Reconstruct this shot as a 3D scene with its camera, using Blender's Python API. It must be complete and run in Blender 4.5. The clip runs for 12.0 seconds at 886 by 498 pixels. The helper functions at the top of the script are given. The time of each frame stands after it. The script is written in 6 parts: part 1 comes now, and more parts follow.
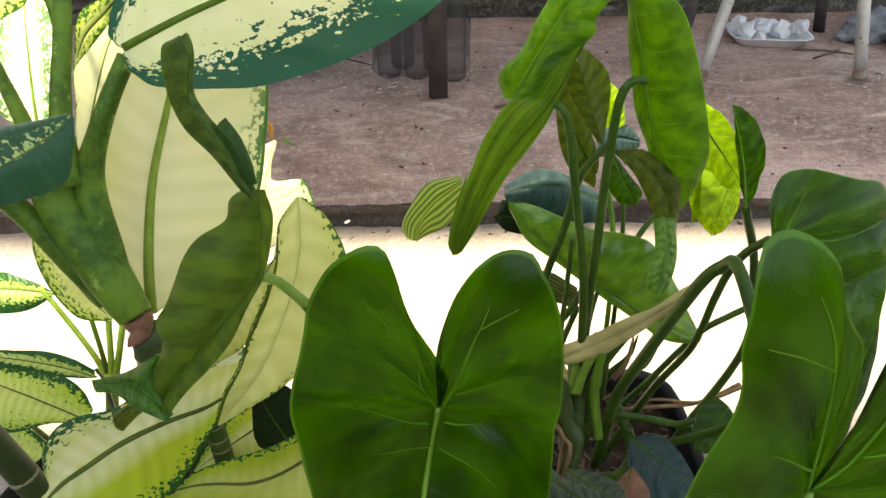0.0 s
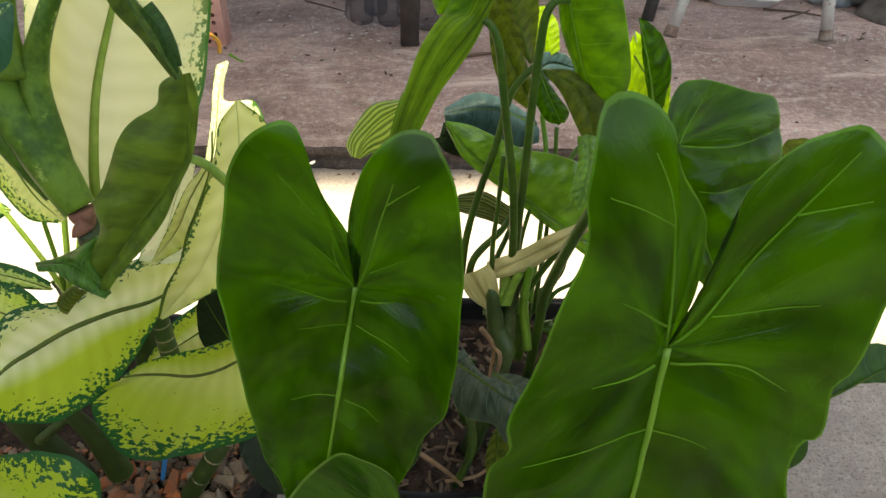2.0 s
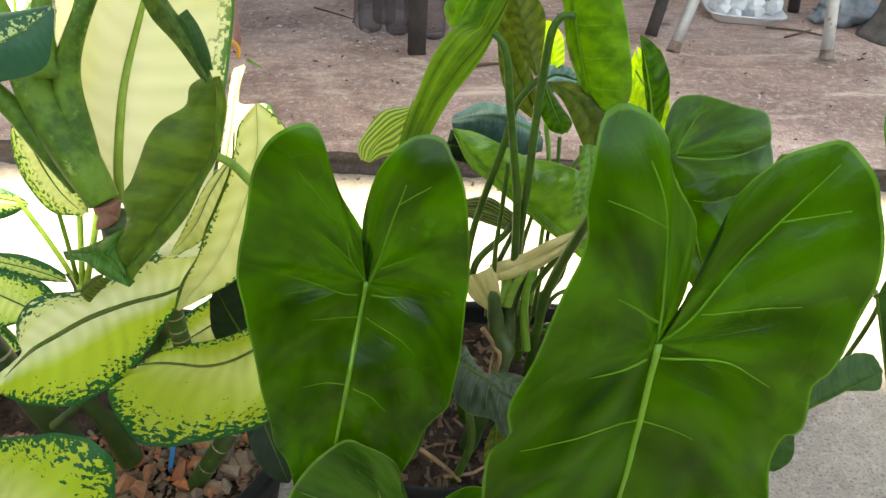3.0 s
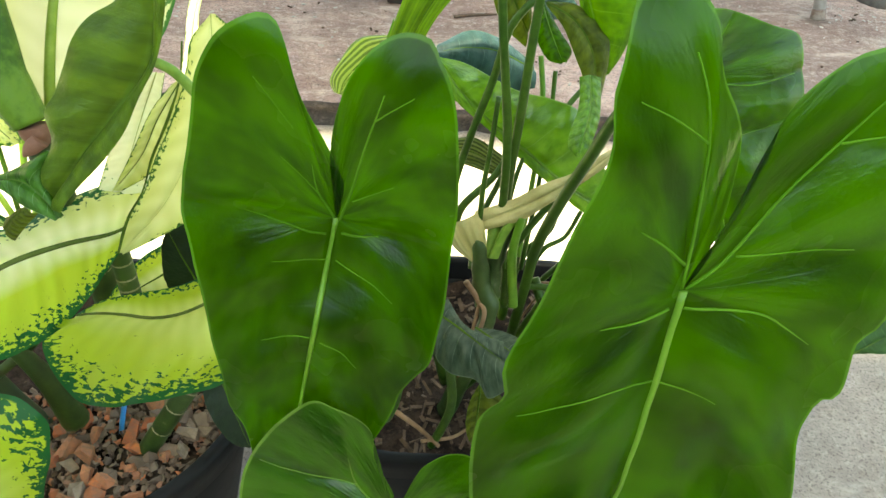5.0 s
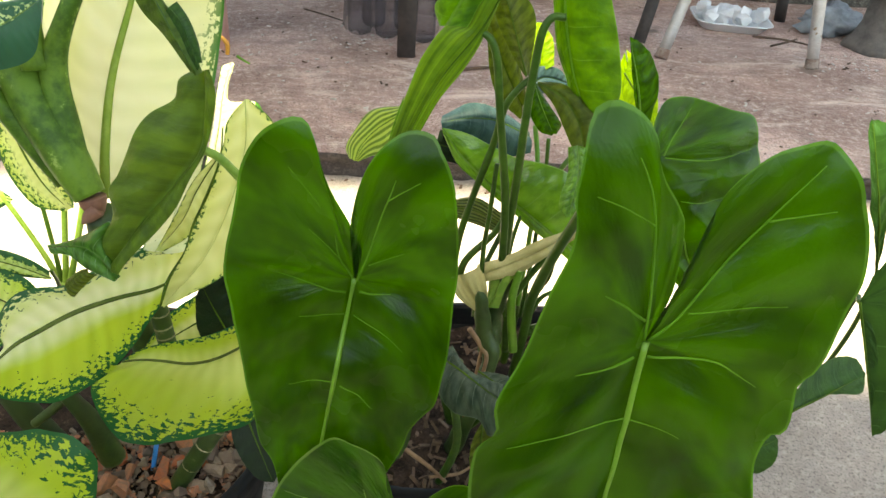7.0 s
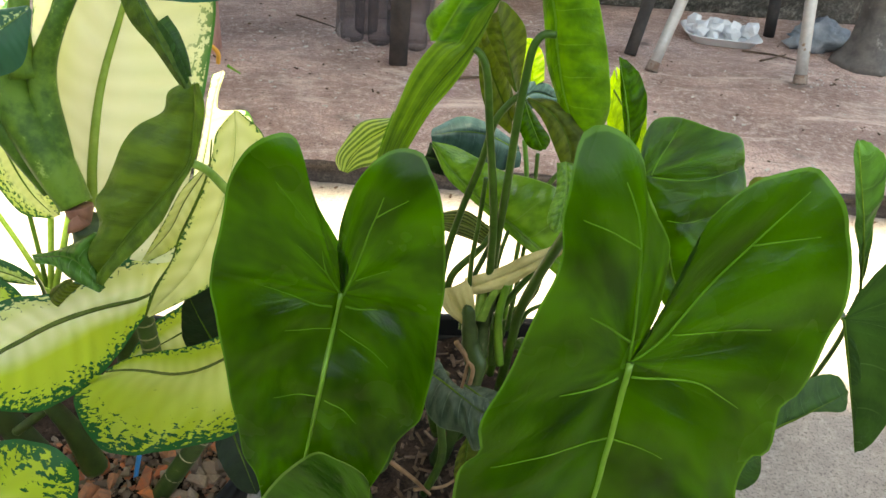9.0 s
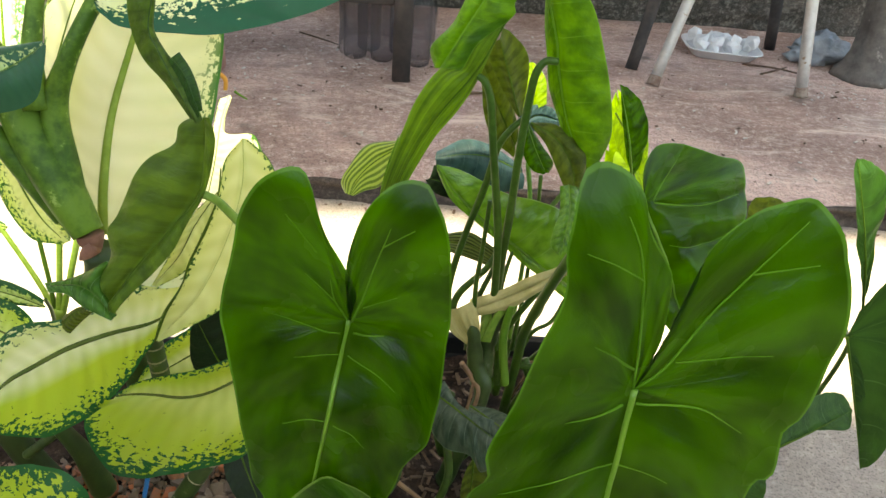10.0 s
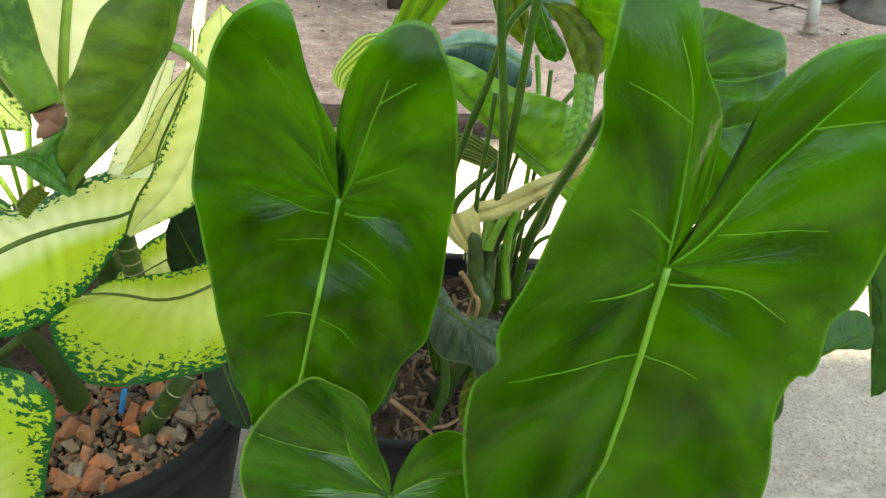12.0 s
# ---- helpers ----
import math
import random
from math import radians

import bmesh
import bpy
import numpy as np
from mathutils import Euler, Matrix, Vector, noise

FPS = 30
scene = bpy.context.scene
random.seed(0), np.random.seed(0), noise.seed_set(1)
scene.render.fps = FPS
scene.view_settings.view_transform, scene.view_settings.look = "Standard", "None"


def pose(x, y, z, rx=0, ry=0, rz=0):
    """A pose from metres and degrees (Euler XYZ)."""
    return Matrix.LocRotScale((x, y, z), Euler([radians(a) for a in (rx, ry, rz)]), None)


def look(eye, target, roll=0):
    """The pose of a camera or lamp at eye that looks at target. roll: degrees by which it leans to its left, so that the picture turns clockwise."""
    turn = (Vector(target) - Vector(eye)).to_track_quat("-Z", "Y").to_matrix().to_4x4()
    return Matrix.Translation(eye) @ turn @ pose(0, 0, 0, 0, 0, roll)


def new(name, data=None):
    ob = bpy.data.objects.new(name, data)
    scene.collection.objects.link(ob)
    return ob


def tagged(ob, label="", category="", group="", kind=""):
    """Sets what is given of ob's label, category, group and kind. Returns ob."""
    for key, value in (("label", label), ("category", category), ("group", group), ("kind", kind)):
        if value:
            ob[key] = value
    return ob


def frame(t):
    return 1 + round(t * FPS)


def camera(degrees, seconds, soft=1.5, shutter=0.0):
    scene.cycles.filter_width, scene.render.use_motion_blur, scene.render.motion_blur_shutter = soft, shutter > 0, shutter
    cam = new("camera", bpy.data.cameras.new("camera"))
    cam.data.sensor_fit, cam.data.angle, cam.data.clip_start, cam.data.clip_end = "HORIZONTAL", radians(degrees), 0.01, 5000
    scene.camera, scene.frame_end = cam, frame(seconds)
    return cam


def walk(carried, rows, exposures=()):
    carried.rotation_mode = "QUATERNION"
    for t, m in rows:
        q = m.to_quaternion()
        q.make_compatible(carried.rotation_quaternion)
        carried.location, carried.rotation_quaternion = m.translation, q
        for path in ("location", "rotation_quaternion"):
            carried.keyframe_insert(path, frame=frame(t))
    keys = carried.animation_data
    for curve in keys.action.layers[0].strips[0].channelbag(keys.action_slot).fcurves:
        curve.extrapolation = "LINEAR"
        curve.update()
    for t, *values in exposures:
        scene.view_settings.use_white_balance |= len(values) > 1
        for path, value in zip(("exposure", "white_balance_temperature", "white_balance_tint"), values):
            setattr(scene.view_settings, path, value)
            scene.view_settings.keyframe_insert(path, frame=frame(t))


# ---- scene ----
from mathutils.bvhtree import BVHTree

cam = camera(62.3, 12.0)
PATH = [
    (0, (0.104, 0.051, 0.949), (0.12, 1.741, -0.12), -0.8),
    (0.5, (0.124, 0.068, 0.932), (0.179, 1.748, -0.152), -0.7),
    (1, (0.136, 0.019, 0.976), (0.19, 1.725, -0.067), -0.4),
    (1.5, (0.139, -0.009, 0.983), (0.18, 1.692, -0.069), -0.3),
    (2, (0.142, -0.005, 0.933), (0.215, 1.625, -0.224), 1.7),
    (2.5, (0.137, -0.022, 0.937), (0.182, 1.607, -0.222), 0.9),
    (2.7, (0.135, -0.032, 0.944), (0.188, 1.612, -0.193), 2.3),
    (4.3, (0.145, -0.012, 0.935), (0.253, 1.618, -0.219), 4.6),
    (4.5, (0.142, 0.0, 0.925), (0.268, 1.627, -0.23), 5.3),
    (5, (0.136, 0.016, 0.888), (0.275, 1.6, -0.325), 5.5),
    (5.5, (0.13, -0.012, 0.889), (0.217, 1.566, -0.337), 4.7),
    (6, (0.125, -0.036, 0.915), (0.223, 1.576, -0.265), 6.1),
    (6.5, (0.127, -0.033, 0.93), (0.23, 1.604, -0.216), 5.5),
    (7, (0.135, -0.034, 0.94), (0.244, 1.615, -0.187), 4.5),
    (7.2, (0.135, -0.03, 0.939), (0.249, 1.617, -0.189), 4.7),
    (9, (0.136, -0.031, 0.946), (0.273, 1.627, -0.164), 5.9),
    (9.5, (0.132, -0.033, 0.958), (0.256, 1.644, -0.126), 5.3),
    (10, (0.133, -0.032, 0.959), (0.26, 1.644, -0.125), 5.3),
    (10.5, (0.135, -0.03, 0.959), (0.267, 1.644, -0.127), 4.9),
    (11, (0.137, -0.021, 0.94), (0.272, 1.632, -0.178), 4.9),
    (11.5, (0.143, -0.004, 0.902), (0.303, 1.602, -0.279), 5.6),
    (12, (0.133, -0.01, 0.887), (0.288, 1.587, -0.306), 6.8),
]
EXPOSURES = [(t, stops + 0.14, 9300, tint - 8) for t, stops, tint in ((0.0, 2.3, 12), (0.5, 2.03, 13), (1.5, 1.83, 13), (2.5, 2.75, 8), (4.5, 2.9, 6), (5.0, 3.12, -3), (5.5, 3.3, -1), (6.0, 3.1, 3), (7.0, 2.8, 7), (9.0, 2.72, 8), (10.5, 2.6, 9), (11.0, 2.6, 8), (11.5, 2.85, 2), (12.0, 3.12, -3))]
walk(cam, [(t, look(eye, target, roll)) for t, eye, target, roll in PATH], EXPOSURES)

# ---- daylight: a gap between two added, unseen roofs lets a strip of sun onto the yard ----
SUN_UP, SUN_FROM = 66.0, 184.0
world = bpy.data.worlds.new("sky")
scene.world = world
world.use_nodes = True
sky = world.node_tree.nodes.new("ShaderNodeTexSky")
sky.sky_type, sky.sun_disc = "NISHITA", False
sky.sun_elevation, sky.sun_rotation = radians(SUN_UP), radians(SUN_FROM)
background = world.node_tree.nodes["Background"]
background.inputs["Strength"].default_value = 0.12
world.node_tree.links.new(sky.outputs[0], background.inputs["Color"])
sun = new("sun", bpy.data.lights.new("sun", "SUN"))
sun.data.energy, sun.data.angle, sun.data.color = 5.0, radians(3.5), (1.0, 0.965, 0.92)
away = Vector((math.sin(radians(SUN_FROM)) * math.cos(radians(SUN_UP)), math.cos(radians(SUN_FROM)) * math.cos(radians(SUN_UP)), math.sin(radians(SUN_UP))))
sun.matrix_world = look(away * 20, (0, 0, 0))


# ---- materials ----
class Nodes:
    """A short way to write a node material."""

    def __init__(self, name):
        self.mat = bpy.data.materials.new(name)
        self.mat.use_nodes = True
        self.tree = self.mat.node_tree
        self.tree.nodes.clear()
        self.out = self.tree.nodes.new("ShaderNodeOutputMaterial")

    def add(self, kind, **sets):
        node = self.tree.nodes.new("ShaderNode" + kind)
        for key, value in sets.items():
            if key == "_operation":
                node.operation = value
            elif key == "_use_clamp":
                node.use_clamp = value
            elif key == "_interpolation_type":
                node.interpolation_type = value
            elif key == "_data_type":
                node.data_type = value
            elif key == "_blend_type":
                node.blend_type = value
            elif key == "_uv_map":
                node.uv_map = value
            if key[0] == "_":
                continue
            key = int(key[1:]) if key[0] == "i" and key[1:].isdigit() else key.replace("__", " ")
            self.put(node.inputs[key], value)
        return node

    def put(self, socket, value):
        if isinstance(value, bpy.types.NodeSocket):
            self.tree.links.new(value, socket)
        elif isinstance(value, tuple) and len(value) == 3 and socket.type == "RGBA":
            socket.default_value = (*value, 1)
        else:
            socket.default_value = value

    def math(self, op, a, b=0.0, c=0.0, clamp=False):
        return self.add("Math", _operation=op, _use_clamp=clamp, i0=a, i1=b, i2=c).outputs[0]

    def noise(self, at, scale, detail=4.0, rough=0.55, skew=0.0):
        return self.add("TexNoise", Vector=at, Scale=scale, Detail=detail, Roughness=rough, Distortion=skew).outputs["Fac"]

    def ramp(self, x, low, high, a=0.0, b=1.0):
        return self.add("MapRange", _interpolation_type="SMOOTHSTEP", i0=x, i1=low, i2=high, i3=a, i4=b).outputs[0]

    def mix(self, f, a, b, how="MIX"):
        node = self.add("Mix", _data_type="RGBA", _blend_type=how)
        self.put(node.inputs[0], f), self.put(node.inputs[6], a), self.put(node.inputs[7], b)
        return node.outputs[2]

    def bump(self, height, strength=0.3, distance=0.002):
        return self.add("Bump", Height=height, Strength=strength, Distance=distance).outputs[0]

    def surface(self, color, rough=0.6, normal=None, metal=0.0, **more):
        node = self.add("BsdfPrincipled", Base__Color=color, Roughness=rough, Metallic=metal, **more)
        if normal is not None:
            self.put(node.inputs["Normal"], normal)
        return node.outputs[0]

    def done(self, shader):
        self.tree.links.new(shader, self.out.inputs[0])
        return self.mat


def leaf_base(n):
    """Where on the leaf: s along the edge from base to tip, r from midrib to edge, and the flat place in metres."""
    st = n.add("SeparateXYZ", Vector=n.add("UVMap", _uv_map="vein").outputs[0])
    flat = n.add("UVMap", _uv_map="flat").outputs[0]
    return st.outputs[0], st.outputs[1], flat


def vein_lines(n, s, r, count, width, curve=0.35, drift=None):
    """Thin lines from the midrib to the edge, and the soft swelling between them."""
    along = n.math("SUBTRACT", n.math("MULTIPLY", s, count), n.math("MULTIPLY", n.math("MULTIPLY", r, r), curve))
    if drift is not None:
        along = n.math("ADD", along, n.math("MULTIPLY", drift, 0.9))
    away = n.math("ABSOLUTE", n.math("SUBTRACT", n.math("FRACT", along), 0.5))
    line = n.ramp(away, width, width * 0.35)
    line = n.math("MULTIPLY", line, n.ramp(r, 0.95, 0.35))
    return line, n.ramp(away, 0.0, 0.5)


def leaf_shader(n, color, through_color, height, rough, share, bump=0.4, gloss=0.26):
    normal = n.bump(height, bump, 0.0018)
    front = n.surface(color, rough, normal, Specular__IOR__Level=gloss)
    back = n.add("BsdfTranslucent", Color=through_color, Normal=normal).outputs[0]
    return n.done(n.add("MixShader", i0=share, i1=front, i2=back).outputs[0])


def green_leaf(name, dark, light, glow, vein, rough=0.32, share=0.42, count=7.0, bands=0.35, lengthwise=0, lines=0.26, gloss=0.26):
    n = Nodes(name)
    s, r, flat = leaf_base(n)
    line, swell = vein_lines(n, s, r, count, 0.022)
    if lengthwise == 1:
        swell = n.noise(n.add("Combine" + "XYZ", X=n.math("MULTIPLY", r, 6.0), Y=s, Z=n.add("SeparateXYZ", Vector=flat).outputs[0]).outputs[0], 1.3, 2)
    elif lengthwise:
        swell = n.ramp(n.math("ABSOLUTE", n.math("SUBTRACT", n.math("FRACT", n.math("MULTIPLY", n.math("ADD", r, n.math("MULTIPLY", n.noise(flat, 16, 2), 0.35)), 4.0)), 0.5)), 0.0, 0.5)
    if lengthwise:
        line = n.math("MULTIPLY", line, 0.0)
    fine, _ = vein_lines(n, s, r, count * 5, 0.16)
    big = n.noise(flat, 14, 3)
    small = n.noise(flat, 160, 5)
    drawn = n.add("Combine" + "XYZ", X=n.math("MULTIPLY", n.math("SUBTRACT", s, n.math("MULTIPLY", n.math("MULTIPLY", r, r), 0.05)), 6.0), Y=n.math("MULTIPLY", r, 0.9), Z=n.math("MULTIPLY", n.add("ObjectInfo").outputs["Random"], 31.0)).outputs[0]
    streak = n.ramp(n.noise(drawn, 2.6, 2, 0.5), 0.30, 0.70)
    rest = n.math("ADD", n.math("MULTIPLY", n.ramp(big, 0.30, 0.74), 0.22), n.math("MULTIPLY", streak, 0.78))
    blend = n.math("ADD", n.math("MULTIPLY", n.ramp(swell, 0.3, 0.7), bands), n.math("MULTIPLY", rest, 1.0 - bands), clamp=True)
    color = n.mix(blend, dark, light)
    color = n.mix(n.math("MULTIPLY", n.ramp(small, 0.45, 0.7), 0.25), color, light)
    color = n.mix(n.math("MULTIPLY", line, lines), color, vein)
    rim = n.ramp(r, 0.978, 0.986)
    color = n.mix(n.math("MULTIPLY", rim, 0.75), color, vein)
    glow_color = n.mix(n.math("MULTIPLY", line, lines * 2.0), n.mix(blend, tuple(c * 0.30 for c in glow), glow), vein)
    speck = n.ramp(n.noise(flat, 420, 2), 0.77, 0.80)
    color = n.mix(n.math("MULTIPLY", speck, 0.5), color, (0.45, 0.5, 0.35))
    height = n.math("ADD", n.math("MULTIPLY", swell, n.ramp(r, 0.10, 0.50, 0.0, 0.7)), n.math("MULTIPLY", fine, -0.08))
    height = n.math("ADD", n.math("ADD", height, n.math("MULTIPLY", streak, n.ramp(r, 0.10, 0.50, 0.0, 0.35))), n.math("MULTIPLY", small, 0.10))
    shine = n.math("ADD", rough - 0.06, n.math("MULTIPLY", big, 0.16))
    ribs = n.ramp(n.noise(drawn, 7.5, 3, 0.6), 0.34, 0.66)
    height = n.math("ADD", height, n.math("MULTIPLY", ribs, n.ramp(r, 0.05, 0.35, 0.0, 0.22)))
    color = n.mix(n.math("MULTIPLY", ribs, 0.22), color, light)
    return leaf_shader(n, color, glow_color, height, shine, share, 0.55, gloss)


def variegated(name, pale, yellow, green, glow, margin, specks, yellowing, count=15.0, share=0.5, rough=0.4, bands=0.65, half=0.0, only=0.0, grainy=0.5, ragged=1.15):
    """Pale middle, green broken margin, blotches drawn out along the side veins."""
    n = Nodes(name)
    s, r, flat = leaf_base(n)
    line, swell = vein_lines(n, s, r, count, 0.06, 0.9, n.noise(flat, 18, 2))
    drawn = n.add("Combine" + "XYZ", X=n.math("MULTIPLY", s, 2.2), Y=n.math("MULTIPLY", r, 0.9), Z=0.0).outputs[0]
    info = n.add("ObjectInfo").outputs["Random"]
    moved = n.add("VectorMath", _operation="ADD", i0=drawn, i1=n.add("Combine" + "XYZ", X=n.math("MULTIPLY", info, 17.0), Y=n.math("MULTIPLY", info, 9.0), Z=0.0).outputs[0]).outputs[0]
    blotch = n.noise(moved, 10, 5, 0.62, 0.3)
    speckle = n.noise(flat, 255, 3, 0.6)
    broad = n.noise(flat, 11, 2)
    edge = n.math("ADD", r, n.math("ADD", n.math("MULTIPLY", n.math("SUBTRACT", blotch, 0.5), ragged - 0.6 * grainy), n.math("MULTIPLY", n.math("SUBTRACT", speckle, 0.5), 1.5 * grainy)))
    rim = n.ramp(edge, margin, margin + 0.03)
    spots = n.math("MULTIPLY", n.ramp(n.math("ADD", n.math("MULTIPLY", speckle, 0.6), n.math("MULTIPLY", blotch, 0.4)), 1.0 - specks, 1.02 - specks), n.ramp(r, 0.15, 0.5))
    mask = n.math("MAXIMUM", rim, spots)
    if only:
        mask = n.math("MULTIPLY", mask, n.ramp(n.math("MULTIPLY", n.add("SeparateXYZ", Vector=flat).outputs[1], only), 0.04, 0.08))
    solid = n.ramp(r, 0.955, 0.975)
    mask = n.math("MAXIMUM", mask, solid)
    tone = n.ramp(n.math("ADD", n.math("MULTIPLY", r, yellowing), n.math("MULTIPLY", n.math("SUBTRACT", broad, 0.5), 0.9)), 0.1, 0.75)
    if half:
        tone = n.math("ADD", tone, n.math("MULTIPLY", n.add("SeparateXYZ", Vector=flat).outputs[1], half), clamp=True)
    body = n.mix(tone, pale, yellow)
    body = n.mix(n.math("MULTIPLY", n.math("SUBTRACT", 1.0, swell), bands), body, tuple(c * 0.72 for c in yellow))
    dark = n.mix(n.noise(flat, 60, 3), green, tuple(c * 1.9 for c in green))
    color = n.mix(mask, body, dark)
    lit = n.mix(mask, n.mix(tone, glow, tuple(c * d for c, d in zip(glow, (0.85, 0.92, 0.45)))), tuple(c * 1.6 for c in green))
    height = n.math("ADD", n.math("MULTIPLY", swell, 1.0), n.math("MULTIPLY", speckle, 0.08))
    return leaf_shader(n, color, lit, height, rough, share, 0.3)


GREEN = green_leaf("glossy_green_leaf", (0.0020, 0.0115, 0.0008), (0.0125, 0.053, 0.0018), (0.078, 0.255, 0.002), (0.16, 0.34, 0.05), rough=0.24, share=0.6, bands=0.2, lines=0.0, gloss=0.42)
YOUNG = green_leaf("young_leaf", (0.028, 0.105, 0.006), (0.060, 0.165, 0.009), (0.19, 0.41, 0.009), (0.22, 0.40, 0.06), share=0.45, bands=0.15, lines=0.2)
PALE = green_leaf("glossy_mid_green_leaf", (0.045, 0.15, 0.012), (0.13, 0.30, 0.04), (0.20, 0.45, 0.02), (0.3, 0.45, 0.2), rough=0.15, count=9.0, bands=0.15, lines=0.1, gloss=0.9)
# brighter copy of the young leaf; sunlight is put into its colour
LIME = green_leaf("sunlit_young_leaf", (0.13, 0.27, 0.010), (0.22, 0.38, 0.014), (0.46, 0.70, 0.02), (0.35, 0.5, 0.06), share=0.6, bands=0.2, lines=0.2)
BLUISH = green_leaf("bluish_dark_leaf", (0.016, 0.045, 0.050), (0.038, 0.080, 0.085), (0.03, 0.09, 0.04), (0.13, 0.22, 0.17), rough=0.42, share=0.2)
OLIVE = green_leaf("leaf_underside", (0.032, 0.055, 0.008), (0.070, 0.095, 0.018), (0.20, 0.27, 0.012), (0.13, 0.19, 0.05), rough=0.45, share=0.4, lines=0.12)
DARK = green_leaf("dark_green_leaf", (0.018, 0.06, 0.010), (0.03, 0.09, 0.014), (0.035, 0.10, 0.006), (0.10, 0.2, 0.06), share=0.3)
STRIPE_GREEN = green_leaf("ribbed_yellow_green_leaf", (0.05, 0.15, 0.012), (0.32, 0.42, 0.12), (0.45, 0.62, 0.06), (0.5, 0.6, 0.25), count=12.0, bands=0.9, lengthwise=2)
PLEATED = green_leaf("pleated_young_leaf", (0.028, 0.085, 0.006), (0.12, 0.21, 0.025), (0.22, 0.40, 0.012), (0.25, 0.42, 0.08), bands=0.7, lengthwise=1)
FRESH = green_leaf("fresh_green_leaf", (0.013, 0.055, 0.003), (0.035, 0.115, 0.007), (0.11, 0.33, 0.005), (0.2, 0.36, 0.06), rough=0.2, share=0.4, bands=0.2, lines=0.1, gloss=0.5)
BACK = green_leaf("green_leaf_underside", (0.038, 0.080, 0.011), (0.066, 0.122, 0.020), (0.18, 0.30, 0.012), (0.13, 0.21, 0.05), rough=0.4, share=0.4, lines=0.12)
# inner leaves; the shade between the leaves is put into this near-black green
DEEP = green_leaf("shaded_inner_leaf", (0.004, 0.012, 0.004), (0.008, 0.022, 0.007), (0.01, 0.03, 0.004), (0.02, 0.04, 0.02), rough=0.5, share=0.1, lines=0.0)
CURL = green_leaf("curled_leaf_tip", (0.026, 0.092, 0.010), (0.06, 0.165, 0.022), (0.08, 0.24, 0.015), (0.3, 0.42, 0.25), rough=0.22, share=0.25, bands=0.1)
SILVER = green_leaf("silvery_leaf", (0.018, 0.045, 0.028), (0.105, 0.135, 0.10), (0.04, 0.10, 0.03), (0.2, 0.26, 0.19), rough=0.4, share=0.2, count=6.0, bands=0.25, lines=0.5)
CREAM = variegated("cream_variegated_leaf", (0.62, 0.62, 0.38), (0.56, 0.60, 0.24), (0.035, 0.11, 0.018), (0.80, 0.80, 0.50), 0.94, 0.365, 0.25, bands=0.2)
CREAM_HALF = variegated("cream_leaf_flecked_on_one_side", (0.64, 0.64, 0.43), (0.56, 0.60, 0.22), (0.03, 0.10, 0.018), (0.80, 0.80, 0.48), 0.90, 0.315, 0.45, bands=0.4, count=12.0, only=-1.0, grainy=0.8)
CREAM_EDGE = variegated("cream_leaf_with_flecked_edge", (0.57, 0.59, 0.27), (0.46, 0.50, 0.14), (0.03, 0.085, 0.015), (0.72, 0.75, 0.30), 0.92, 0.27, 0.5, count=9.0, bands=0.6, grainy=0.8)
YELLOW = variegated("yellow_variegated_leaf", (0.78, 0.78, 0.50), (0.36, 0.49, 0.025), (0.010, 0.075, 0.020), (0.72, 0.80, 0.24), 0.82, 0.35, 1.1, half=-22.0, bands=0.3, grainy=1.0)
YELLOW_GREEN = variegated("yellow_green_variegated_leaf", (0.58, 0.63, 0.22), (0.36, 0.49, 0.025), (0.010, 0.075, 0.020), (0.72, 0.80, 0.24), 0.86, 0.36, 1.1, bands=0.4, grainy=1.0, ragged=1.02)
SPOTTED = variegated("spotted_variegated_leaf", (0.76, 0.76, 0.52), (0.58, 0.66, 0.22), (0.010, 0.066, 0.038), (0.76, 0.82, 0.42), 0.53, 0.37, 0.45, bands=0.25, count=11.0, grainy=0.7, ragged=2.1)
FLECKED = variegated("flecked_yellow_leaf", (0.60, 0.64, 0.26), (0.46, 0.58, 0.10), (0.03, 0.10, 0.015), (0.74, 0.80, 0.26), 0.80, 0.485, 0.7, bands=0.3, grainy=1.0)
WHITE_FLECKED = variegated("flecked_white_leaf", (0.48, 0.51, 0.33), (0.42, 0.47, 0.24), (0.035, 0.09, 0.03), (0.42, 0.46, 0.27), 0.84, 0.525, 0.5, bands=0.25, grainy=0.9, share=0.25)
SPOT_DARK = variegated("dark_leaf_with_pale_spots", (0.42, 0.52, 0.22), (0.36, 0.48, 0.14), (0.016, 0.062, 0.030), (0.3, 0.4, 0.1), 0.02, 0.34, 0.5, share=0.25, bands=0.2, grainy=0.3, ragged=1.6)
STRIPED_DARK = variegated("dark_striped_leaf", (0.50, 0.62, 0.25), (0.34, 0.52, 0.09), (0.012, 0.06, 0.016), (0.40, 0.52, 0.12), 0.52, 0.46, 0.7, share=0.35, grainy=0.9)
STRIPE_DARK = green_leaf("ribbed_olive_leaf", (0.03, 0.055, 0.012), (0.14, 0.17, 0.06), (0.10, 0.14, 0.02), (0.2, 0.24, 0.1), share=0.3, bands=0.9, lengthwise=2)
STRIPED = variegated("striped_variegated_leaf", (0.55, 0.66, 0.28), (0.34, 0.55, 0.08), (0.012, 0.07, 0.02), (0.6, 0.75, 0.2), 0.80, 0.42, 0.7)


